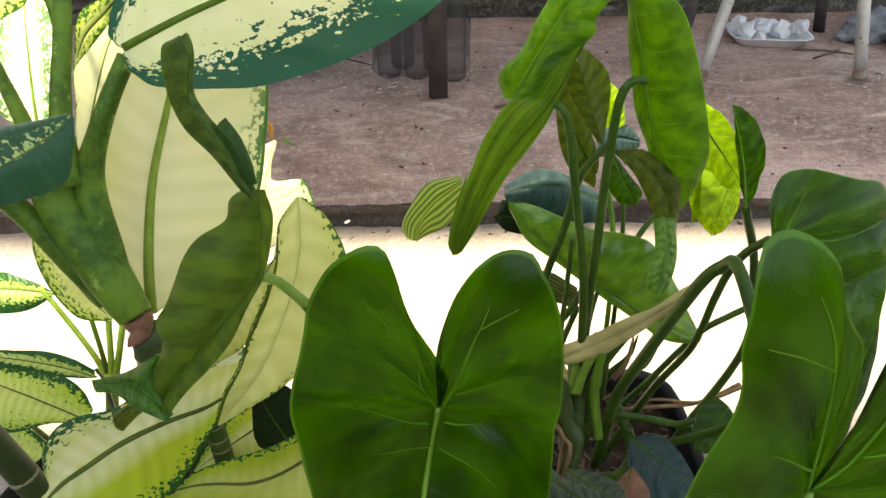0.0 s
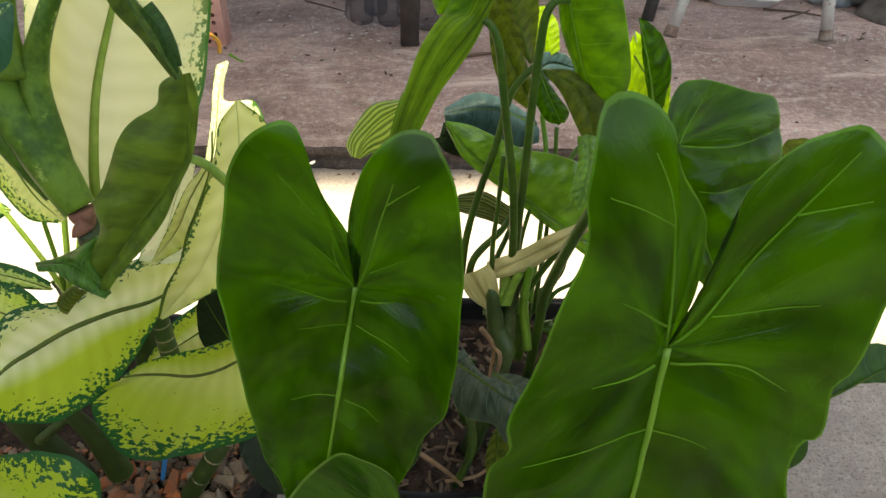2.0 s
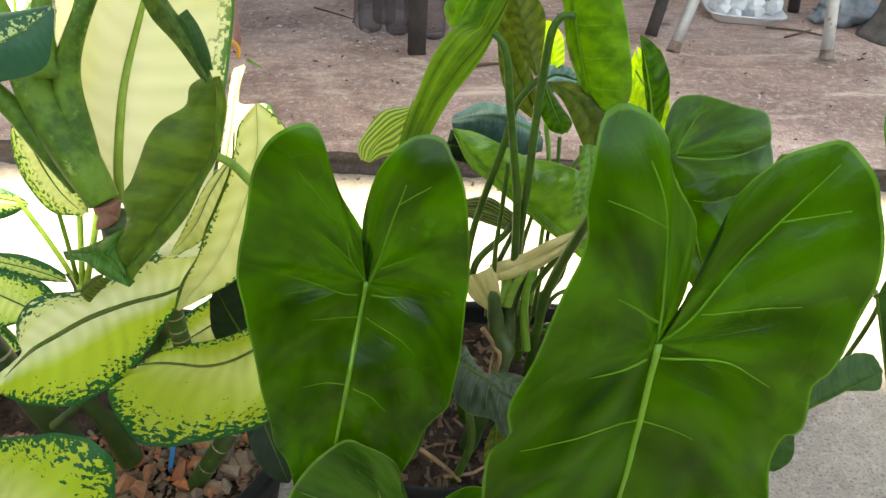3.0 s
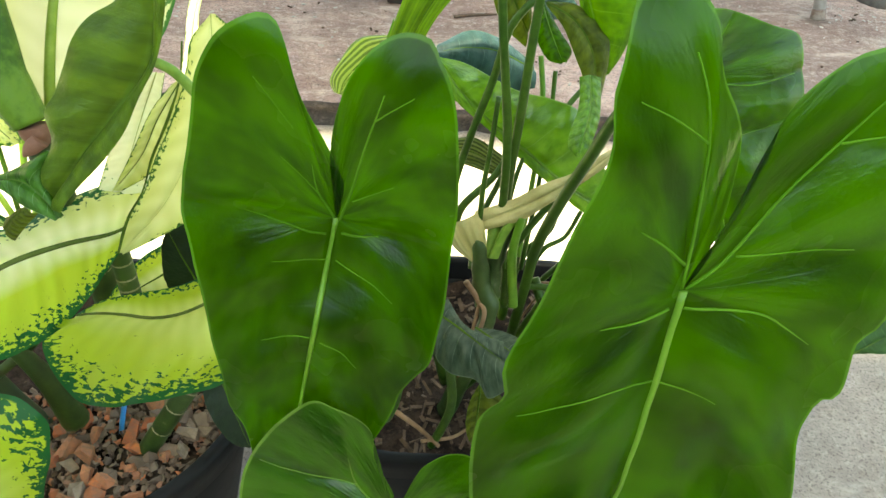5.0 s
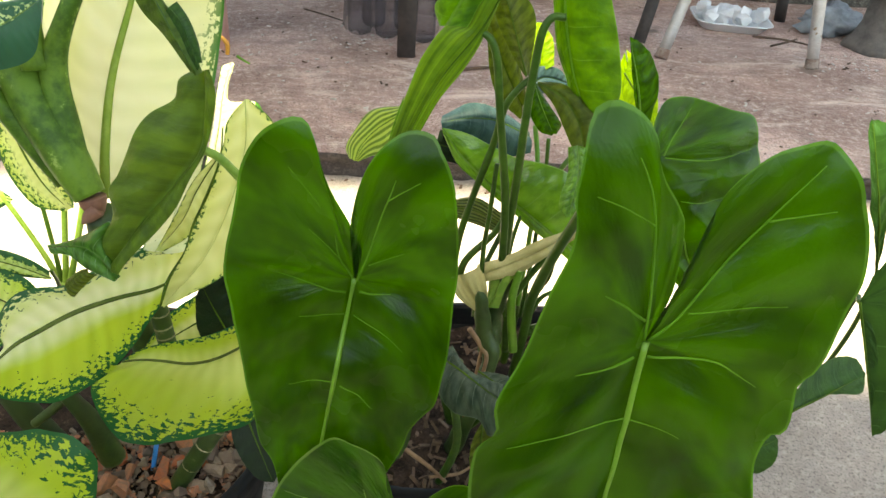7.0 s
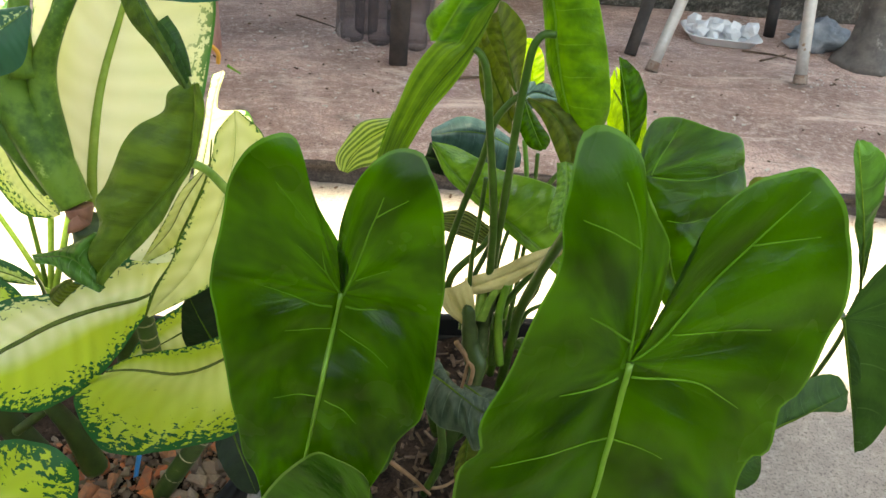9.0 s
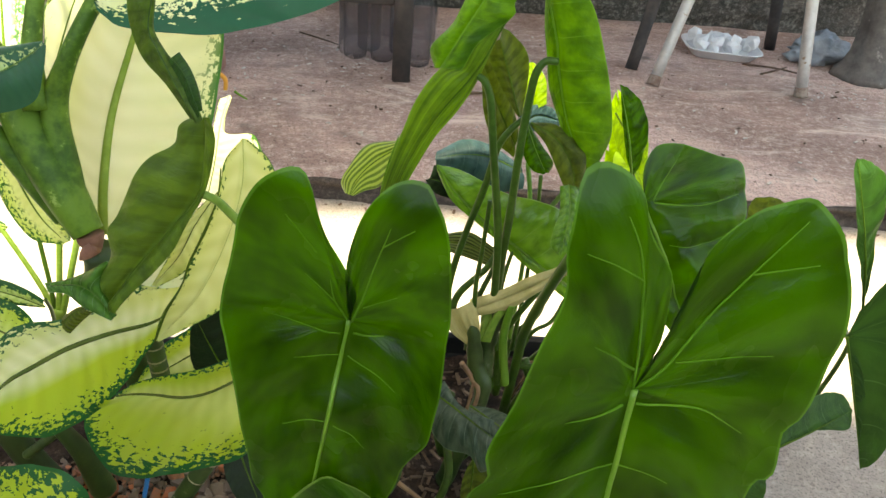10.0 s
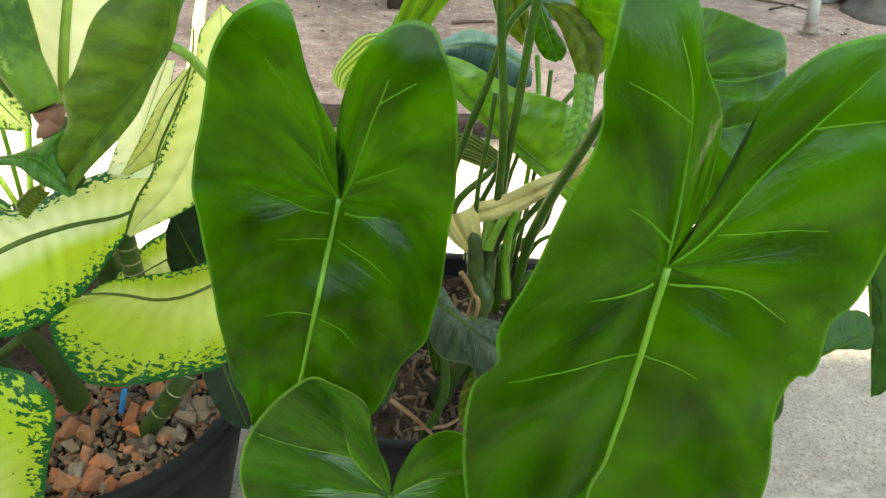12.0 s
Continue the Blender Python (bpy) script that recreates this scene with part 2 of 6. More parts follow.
def plain(name, a, b, rough=0.6, scale=60.0, bump=0.3, metal=0.0, spot=None, depth=0.002, gloss=0.5):
    """Two tones mixed by coarse and fine noise, with relief."""
    n = Nodes(name)
    at = n.add("TexCoord").outputs["Object"]
    coarse, fine = n.noise(at, scale * 0.15, 4), n.noise(at, scale, 6, 0.65)
    color = n.mix(n.ramp(n.math("ADD", n.math("MULTIPLY", coarse, 0.6), n.math("MULTIPLY", fine, 0.4)), 0.38, 0.62), a, b)
    if spot:
        color = n.mix(n.ramp(n.noise(at, scale * 0.5, 5, 0.7), 0.60, 0.68), color, spot)
    return n.done(n.surface(color, n.math("ADD", rough - 0.08, n.math("MULTIPLY", fine, 0.16)), n.bump(fine, bump, depth), metal, Specular__IOR__Level=gloss))


def pieces(name, colors, rough=0.85):
    """Each piece takes one of some tones."""
    n = Nodes(name)
    at = n.add("TexCoord").outputs["Object"]
    ramp = n.add("ValToRGB", Fac=n.add("ObjectInfo").outputs["Random"])
    ramp.color_ramp.interpolation = "CONSTANT"
    while len(ramp.color_ramp.elements) < len(colors):
        ramp.color_ramp.elements.new(0.5)
    for i, c in enumerate(colors):
        ramp.color_ramp.elements[i].position = i / len(colors)
        ramp.color_ramp.elements[i].color = (*c, 1)
    fine = n.noise(at, 140, 6, 0.7)
    color = n.mix(n.math("MULTIPLY", n.ramp(fine, 0.38, 0.66), 0.6), ramp.outputs[0], (0.15, 0.10, 0.075))
    return n.done(n.surface(color, rough, n.bump(fine, 0.5, 0.002)))


def concrete(name, base, dark, light, blotch=3.0, rough=0.85, tint=None):
    n = Nodes(name)
    at = n.add("TexCoord").outputs["Object"]
    wide = n.noise(at, blotch, 7, 0.66, 0.6)
    mid = n.noise(at, 55, 7, 0.72)
    grit = n.noise(at, 200, 5, 0.75)
    color = n.mix(n.ramp(wide, 0.35, 0.7), dark, base)
    color = n.mix(n.math("MULTIPLY", n.ramp(mid, 0.46, 0.66), 0.5), color, light)
    streak = n.noise(n.add("Mapping", Vector=at, Scale=(2.0, 5.0, 2.0)).outputs[0], 2.6, 6, 0.72, 0.6)
    color = n.mix(n.math("MULTIPLY", n.ramp(streak, 0.50, 0.64), 0.6), color, dark)
    color = n.mix(n.math("MULTIPLY", n.ramp(grit, 0.51, 0.61), 0.75), color, tuple(c * 0.4 for c in dark))
    pale = n.noise(at, 420, 3, 0.7)
    color = n.mix(n.math("MULTIPLY", n.ramp(pale, 0.60, 0.70), 0.45), color, light)
    pits = n.add("TexVoronoi", Vector=at, Scale=34.0).outputs["Distance"]
    color = n.mix(n.math("MULTIPLY", n.ramp(pits, 0.20, 0.08), n.math("MULTIPLY", n.ramp(mid, 0.40, 0.60), 0.7)), color, tuple(c * 0.5 for c in dark))
    worn = n.noise(n.add("Mapping", Vector=at, Scale=(1.0, 3.5, 2.0)).outputs[0], 1.6, 7, 0.68, 0.8)
    color = n.mix(n.math("MULTIPLY", n.ramp(worn, 0.55, 0.68), 0.55), color, light)
    if tint:
        color = n.mix(n.ramp(n.noise(at, 5.0, 4), 0.62, 0.75), color, tint)
    height = n.math("ADD", n.math("MULTIPLY", mid, 0.7), n.math("MULTIPLY", grit, 0.3))
    return n.done(n.surface(color, rough, n.bump(height, 0.7, 0.010)))


GROUND = concrete("pale_yard_concrete", (0.38, 0.332, 0.30), (0.27, 0.233, 0.207), (0.54, 0.482, 0.435), tint=(0.32, 0.24, 0.215))
FLOOR = concrete("worn_brown_concrete", (0.72, 0.50, 0.435), (0.31, 0.195, 0.165), (0.90, 0.76, 0.67), 1.7, tint=(0.20, 0.145, 0.122))
KERB = concrete("dark_kerb", (0.085, 0.065, 0.058), (0.035, 0.028, 0.026), (0.17, 0.14, 0.125), 6.0)
WALL = concrete("mossy_wall", (0.12, 0.10, 0.085), (0.04, 0.036, 0.03), (0.40, 0.37, 0.32), 9.0, tint=(0.10, 0.11, 0.06))
ROOF = plain("unseen_roof_sheet", (0.22, 0.2, 0.19), (0.32, 0.30, 0.28), 0.7, 4.0)
# for added walls out of view, kept dark so they bounce little light
HOUSE = plain("dark_unseen_wall", (0.10, 0.085, 0.075), (0.15, 0.13, 0.115), 0.85, 6.0)
EARTH = plain("dark_unseen_slab", (0.05, 0.04, 0.033), (0.09, 0.072, 0.06), 0.95, 8.0)
POT = plain("black_pot_plastic", (0.006, 0.006, 0.007), (0.011, 0.011, 0.012), 0.45, 50.0, 0.1, gloss=0.12)
SOIL = plain("dark_potting_soil", (0.016, 0.010, 0.008), (0.065, 0.042, 0.032), 0.95, 220.0, 1.0, spot=(0.12, 0.085, 0.065), depth=0.006, gloss=0.15)
RUBBLE = pieces("broken_brick_and_stone", [(0.42, 0.11, 0.045), (0.16, 0.11, 0.085), (0.55, 0.16, 0.06), (0.13, 0.085, 0.062), (0.38, 0.11, 0.05), (0.30, 0.23, 0.18), (0.13, 0.09, 0.07), (0.44, 0.17, 0.09), (0.20, 0.14, 0.10), (0.40, 0.13, 0.06), (0.27, 0.19, 0.135)])
n = Nodes("brick_grit")
ramp = n.add("ValToRGB", Fac=n.add("NewGeometry").outputs["Random Per Island"])
ramp.color_ramp.elements[0].color, ramp.color_ramp.elements[1].color = (0.10, 0.06, 0.045, 1), (0.34, 0.13, 0.07, 1)
ramp.color_ramp.elements.new(0.6).color = (0.20, 0.15, 0.12, 1)
GRIT = n.done(n.surface(ramp.outputs[0], 0.9))
STALK = plain("green_stalk", (0.024, 0.065, 0.007), (0.055, 0.115, 0.014), 0.42, 120.0, 0.15, gloss=0.25)
RIB = plain("pale_midrib", (0.08, 0.20, 0.012), (0.13, 0.27, 0.02), 0.45, 90.0, 0.1)
VEIN = plain("thin_green_vein", (0.065, 0.18, 0.012), (0.10, 0.235, 0.022), 0.6, 90.0, 0.1, gloss=0.05)
RIB_DARK = plain("green_midrib", (0.048, 0.095, 0.010), (0.085, 0.15, 0.018), 0.5, 90.0, 0.1, gloss=0.1)
RIB_CREAM = plain("yellow_green_midrib", (0.16, 0.24, 0.025), (0.26, 0.34, 0.06), 0.45, 90.0, 0.1, gloss=0.2)
RIB_OLIVE = plain("olive_midrib", (0.050, 0.078, 0.012), (0.095, 0.12, 0.025), 0.5, 90.0, 0.1, gloss=0.15)
STALK_PALE = plain("pale_green_stalk", (0.12, 0.22, 0.03), (0.22, 0.34, 0.06), 0.45, 120.0, 0.15, gloss=0.25)
CANE_DARK = plain("dark_green_cane", (0.012, 0.026, 0.006), (0.026, 0.048, 0.010), 0.5, 70.0, 0.3)
CANE = plain("green_cane", (0.017, 0.040, 0.007), (0.042, 0.080, 0.014), 0.5, 70.0, 0.3, spot=(0.12, 0.12, 0.06))
RING = plain("pale_leaf_scar", (0.19, 0.17, 0.11), (0.29, 0.26, 0.17), 0.7, 90.0)
CROWN = plain("mottled_green_sheath", (0.029, 0.078, 0.007), (0.108, 0.200, 0.021), 0.45, 110.0, 0.3, spot=(0.26, 0.36, 0.09), gloss=0.2)
DRY = plain("papery_dry_sheath", (0.42, 0.37, 0.15), (0.60, 0.53, 0.27), 0.75, 45.0, 0.6, spot=(0.24, 0.14, 0.06))
RUST = plain("pink_brown_dry_sheath", (0.16, 0.065, 0.04), (0.29, 0.14, 0.095), 0.7, 60.0)
ORANGE = plain("orange_dry_leaf_tip", (0.50, 0.19, 0.03), (0.62, 0.28, 0.05), 0.6, 80.0)
TERRACOTTA = plain("pinkish_terracotta", (0.42, 0.20, 0.16), (0.56, 0.31, 0.26), 0.85, 50.0, 0.5, spot=(0.30, 0.13, 0.10))
ROOT = plain("brown_root", (0.16, 0.09, 0.05), (0.28, 0.17, 0.10), 0.85, 120.0)
WOOD = plain("dark_weathered_wood", (0.035, 0.03, 0.03), (0.08, 0.065, 0.06), 0.75, 40.0, 0.5)
STEEL = plain("dull_metal_tube", (0.42, 0.40, 0.38), (0.55, 0.52, 0.50), 0.45, 50.0, 0.2, 0.35, spot=(0.26, 0.17, 0.11))
RUSTY = plain("rusty_foot", (0.17, 0.10, 0.075), (0.34, 0.28, 0.24), 0.85, 120.0, 0.6)
FOAM = plain("white_foam", (0.76, 0.76, 0.78), (0.84, 0.84, 0.85), 0.7, 80.0, 0.3)
BAG = plain("blue_grey_plastic_bag", (0.16, 0.18, 0.21), (0.30, 0.33, 0.36), 0.4, 30.0, 0.3)
STUMP = plain("grey_weathered_stump", (0.08, 0.07, 0.064), (0.17, 0.152, 0.14), 0.85, 30.0, 0.8, spot=(0.30, 0.27, 0.25))
BLUE = plain("blue_plastic", (0.02, 0.22, 0.60), (0.04, 0.32, 0.72), 0.4, 60.0)
BARK = plain("twig_bark", (0.06, 0.036, 0.024), (0.15, 0.095, 0.065), 0.9, 90.0)
CHIP = plain("white_paint_chip", (0.55, 0.50, 0.45), (0.68, 0.62, 0.56), 0.8, 90.0)
n = Nodes("clear_bottle_plastic")
facing = n.ramp(n.add("LayerWeight", Blend=0.35).outputs["Facing"], 0.0, 1.0, 0.10, 0.75)
PET = n.done(n.add("MixShader", i0=facing, i1=n.add("BsdfTransparent", Color=(0.88, 0.88, 0.9)).outputs[0], i2=n.surface((0.10, 0.10, 0.105), 0.05, n.bump(n.noise(n.add("TexCoord").outputs["Object"], 45, 3), 0.35, 0.004), Specular__IOR__Level=1.0)).outputs[0])


# ---- mesh helpers ----
def mesh_of(bm, name, material):
    bmesh.ops.recalc_face_normals(bm, faces=bm.faces)
    data = bpy.data.meshes.new(name)
    bm.to_mesh(data)
    bm.free()
    for f in data.polygons:
        f.use_smooth = True
    data.materials.append(material)
    return data


def part(name, bm, material, parent=None, label="", flat=False):
    ob = new(name, mesh_of(bm, name, material))
    if flat:
        for f in ob.data.polygons:
            f.use_smooth = False
    ob.parent = parent
    if label:
        tagged(ob, label)
    return ob


def glide(points, count):
    """A smooth line through the points."""
    p = [Vector(q) for q in points]
    p = [p[0] * 2 - p[1]] + p + [p[-1] * 2 - p[-2]]
    out = []
    for i in range(count):
        x = i / (count - 1) * (len(p) - 3)
        k = min(int(x), len(p) - 4)
        t = x - k
        a, b, c, d = p[k:k + 4]
        out.append(0.5 * ((2 * b) + (c - a) * t + (2 * a - 5 * b + 4 * c - d) * t * t + (3 * b - a - 3 * c + d) * t ** 3))
    return out


def tube(points, radii, count=24, sides=8, bm=None, squash=1.0):
    bm = bm or bmesh.new()
    line = glide(points, count)
    rad = [v.x for v in glide([(r, 0, 0) for r in radii], count)] if len(radii) > 1 else [radii[0]] * count
    rings, across = [], Vector((1, 0, 0))
    for i, c in enumerate(line):
        d = (line[min(i + 1, count - 1)] - line[max(i - 1, 0)]).normalized()
        across = (across - d * across.dot(d))
        across = across.normalized() if across.length > 1e-5 else d.orthogonal().normalized()
        up = d.cross(across)
        rings.append([bm.verts.new(c + (across * math.cos(a) + up * math.sin(a) * squash) * max(rad[i], 1e-4)) for a in (2 * math.pi * k / sides for k in range(sides))])
    for a, b in zip(rings, rings[1:]):
        for k in range(sides):
            bm.faces.new((a[k], a[(k + 1) % sides], b[(k + 1) % sides], b[k]))
    bm.faces.new(rings[0]), bm.faces.new(list(reversed(rings[-1])))
    return bm


def crumple(bm, amount, scale):
    """Dents and puckers a soft or woody thing."""
    for v in bm.verts:
        v.co += amount * noise.noise_vector(v.co * scale) + 0.5 * amount * noise.noise_vector(v.co * scale * 2.7)
    return bm


def box(center, size, bm=None, m=None):
    bm = bm or bmesh.new()
    made = bmesh.ops.create_cube(bm, size=1.0, matrix=Matrix.Translation(center) @ (m or Matrix()) @ Matrix.Diagonal((*size, 1)))
    edges = list({e for v in made["verts"] for e in v.link_edges})
    bmesh.ops.bevel(bm, geom=edges, offset=min(size) * 0.08, segments=2, affect="EDGES")
    return bm


def cane_rings(points, radius, plant):
    """Pale leaf scars round a cane."""
    line = glide(points, 60)
    for k in range(6, 58, 8):
        d = (line[k + 1] - line[k - 1]).normalized()
        part("leaf_scar", tube([line[k] - d * 0.0009, line[k], line[k] + d * 0.0009], [radius * 1.02, radius * 1.06, radius * 1.02], 5, 14), RING, plant)


def cut_end(points, radius, plant):
    """The pale rim and dark hollow where a cane was cut."""
    line = glide(points, 60)
    d = (line[0] - line[1]).normalized()
    part("cut_rim", tube([line[0] - d * 0.002, line[0] + d * 0.001, line[0] + d * 0.002], [radius * 1.02, radius * 1.03, radius * 0.92], 5, 16), RING, plant)
    part("cut_hollow", tube([line[0] + d * 0.001, line[0] + d * 0.002, line[0] + d * 0.0026], [radius * 0.86, radius * 0.84, radius * 0.6], 5, 16), SOIL, plant)


leaf_count = 0


def leaf(plant, hub, tip, face, side_a, side_b, material, bow=0.04, cup=-0.15, fold=0.08, wave=0.01, rib=None, rr=0.0, pleat=0.006, back=0.0, ply=0.0, lump=0.008, veins=(), taper=(1.0, 0.75, 0.4, 0.15), quilt=0.0, lean=0.0, lean_a=None, curl=0.0, fold_b=0.0,
         petiole=None, thick=0.004, label=""):
    """A leaf blade: midrib from hub to tip, its face towards `face`, two edges given in midrib lengths (along, across).
    bow bends it along, cup across, fold lifts the halves, wave ruffles the edge."""
    global leaf_count
    leaf_count += 1
    rnd = random.Random(leaf_count)
    hub, tip, face = Vector(hub), Vector(tip), Vector(face)
    long = (tip - hub).length
    eu = (tip - hub) / long
    en = (face - eu * face.dot(eu)).normalized()
    ev = en.cross(eu)
    phase = rnd.uniform(0, 6.28)
    creases = []
    for line in veins if quilt else ():
        run = glide([(u, v, 0) for u, v in line], 7)
        reach = run[-1] + (run[-1] - run[-2]) * 2.5
        creases.extend(zip(run, run[1:] + [reach]))

    def pillow(u, v):
        """How far a spot swells up between the side veins."""
        near = abs(v) if 0 < u < 1 else math.hypot(u - min(max(u, 0.0), 1.0), v)
        for a, b in creases:
            dx, dy = b.x - a.x, b.y - a.y
            k = min(1.0, max(0.0, ((u - a.x) * dx + (v - a.y) * dy) / max(1e-9, dx * dx + dy * dy)))
            near = min(near, math.hypot(u - a.x - dx * k, v - a.y - dy * k))
        return 1 - math.exp(-near / 0.045)

    def lift(u, v, s, r, fan=1.0):
        inside = min(max(u, 0.0), 1.0)
        h = bow * 4 * inside * (1 - inside) if u > 0 else 0.0 if lean else bow * 4 * u / (1 - 2.5 * u)
        h += (lean if lean_a is None else lean + (lean_a - lean) * min(1.0, max(0.0, v * 10 + 0.5))) * -min(u, 0.0) - curl * (-min(u, 0.0)) ** 5 - back * min(u, 0.0) ** 2
        h += cup * v * v * 1.6 + (fold_b * abs(v) / (1 + 5 * abs(v)) if fold_b and v < 0 else fold * abs(v) * (1 - abs(v)))
        h += wave * r * r * (math.sin(s * 13 + phase) + 0.6 * math.sin(s * 29 + 2 * phase)) * math.sin(math.pi * min(1, s * 1.02))
        h += pleat * fan * math.cos(2 * math.pi * (s * 7 - 0.35 * r * r)) * 6 * r ** 1.8 * (1 - r) ** 1.3
        h += lump * fan * (noise.noise((u * 4.2 + leaf_count, v * 5.5, 0.3)) + 0.5 * noise.noise((u * 9 + leaf_count, v * 11, 1.7)))
        if quilt:
            h += quilt * pillow(u, v)
        h += ply * math.cos(2 * math.pi * r * 4) * math.sin(math.pi * min(1.0, max(0.0, s)))
        return h

    bm = bmesh.new()
    vein, flat = bm.loops.layers.uv.new("vein"), bm.loops.layers.uv.new("flat")
    columns, rows = (110, 34) if quilt else (72, 10)
    info = {}
    spine = {}
    for sign, side in ((1, side_a), (-1, side_b)):
        edge = (even if quilt else glide)([(0, 0, 0)] + [(u, v, 0) for u, v in side] + [(1, 0, 0)], columns + 1)
        lengths = [0.0]
        for a, b in zip(edge, edge[1:]):
            lengths.append(lengths[-1] + (b - a).length)
        ripple = [1 + (0.2 if quilt else 0.55) * wave * (math.sin(k * 0.9 + phase) + math.sin(k * 0.37 + 2 * phase)) for k in range(columns + 1)]
        edge = [Vector((0, 0, 0))] + [Vector((e.x + (ripple[k] - 1) * 0.5, e.y * ripple[k], 0)) for k, e in enumerate(edge)][1:-1] + [Vector((1, 0, 0))]
        foot, grid = 0.0, []
        for i, e in enumerate(edge):
            s = lengths[i] / lengths[-1]
            foot = max(foot, min(1.0, max(0.0, e.x - 0.55 * abs(e.y) * (1 - max(0, e.x)))))
            if i == columns:
                foot = 1.0
            line = []
            for j in range(rows + 1):
                r = j / rows
                u, v = foot + (e.x - foot) * r, e.y * r
                u += 0.10 * abs(e.y) * math.sin(math.pi * r) * -min(1.0, foot * 5)
                if j == 0:
                    key = round(foot, 5)
                    if key not in spine:
                        spine[key] = bm.verts.new(hub + eu * (foot * long) + en * (lift(foot, 0, 0, 0) * long))
                    vert = spine[key]
                else:
                    vert = bm.verts.new(hub + (eu * u + ev * v + en * lift(u, v, s, r, min(1.0, 0.2 + foot * 4))) * long)
                info[(vert, sign)] = (s if j else None, r, u * long, v * long)
                line.append(vert)
            grid.append((s, line))
        for (s0, a), (s1, b) in zip(grid, grid[1:]):
            for j in range(rows):
                loop = [(a[j], s0), (a[j + 1], s0), (b[j + 1], s1), (b[j], s1)]
                seen, clean = set(), []
                for vert, s in loop:
                    if vert not in seen:
                        seen.add(vert)
                        clean.append((vert, s))
                if len(clean) < 3:
                    continue
                try:
                    f = bm.faces.new([vert for vert, _ in clean])
                except ValueError:
                    continue
                for l, (vert, s) in zip(f.loops, clean):
                    _, r, fu, fv = info[(vert, sign)]
                    l[vein].uv = (s + (0.37 if sign < 0 else 0), r)
                    l[flat].uv = (fu + leaf_count * 0.31, fv)
    bmesh.ops.recalc_face_normals(bm, faces=bm.faces)
    surface = BVHTree.FromBMesh(bm)
    blade = part("leaf", bm, material, plant, label)
    w = rr or 0.0042 * long ** 0.5
    pts = []
    for k in range(33):
        u = k / 32 * 0.97
        pts.append(hub + (eu * u + en * (lift(u, 0, 0, 0))) * long + en * (0.15 * w))
    part("midrib", tube(pts, [w * k for k in taper], 48, 8), rib or (RIB if material in (GREEN, YOUNG, PALE) else RIB_DARK), blade)
    for k, line in enumerate(veins):
        pts = []
        for p in glide([(u, v, 0) for u, v in line], 10):
            start = hub + (eu * p.x + ev * p.y + en) * long
            found = surface.ray_cast(start, -en)[0]
            if found is not None:
                pts.append(found + en * (0.13 * w))
        if len(pts) > 3:
            thin = 0.40 if abs(line[0][0]) < 0.06 and abs(line[0][1]) < 0.06 else 0.24
            part("vein", tube(pts, [w * thin, w * thin * 0.7, w * 0.12], 16, 6, squash=0.8), VEIN if material in (GREEN, OLIVE, BACK) else RIB, blade)
    if petiole:
        part("petiole", tube(petiole, [thick * 0.9, thick, thick * 1.05, thick * 1.3], 40, 8), STALK, blade)
    return blade


def even(points, count):
    """A smooth line through the points, in steps of one length."""
    line = glide(points, count * 4)
    far = [0.0]
    for a, b in zip(line, line[1:]):
        far.append(far[-1] + (b - a).length)
    out, k = [], 0
    for i in range(count):
        want = far[-1] * i / (count - 1)
        while k < len(far) - 2 and far[k + 1] < want:
            k += 1
        out.append(line[k].lerp(line[k + 1], min(1.0, max(0.0, (want - far[k]) / max(1e-9, far[k + 1] - far[k])))))
    return out


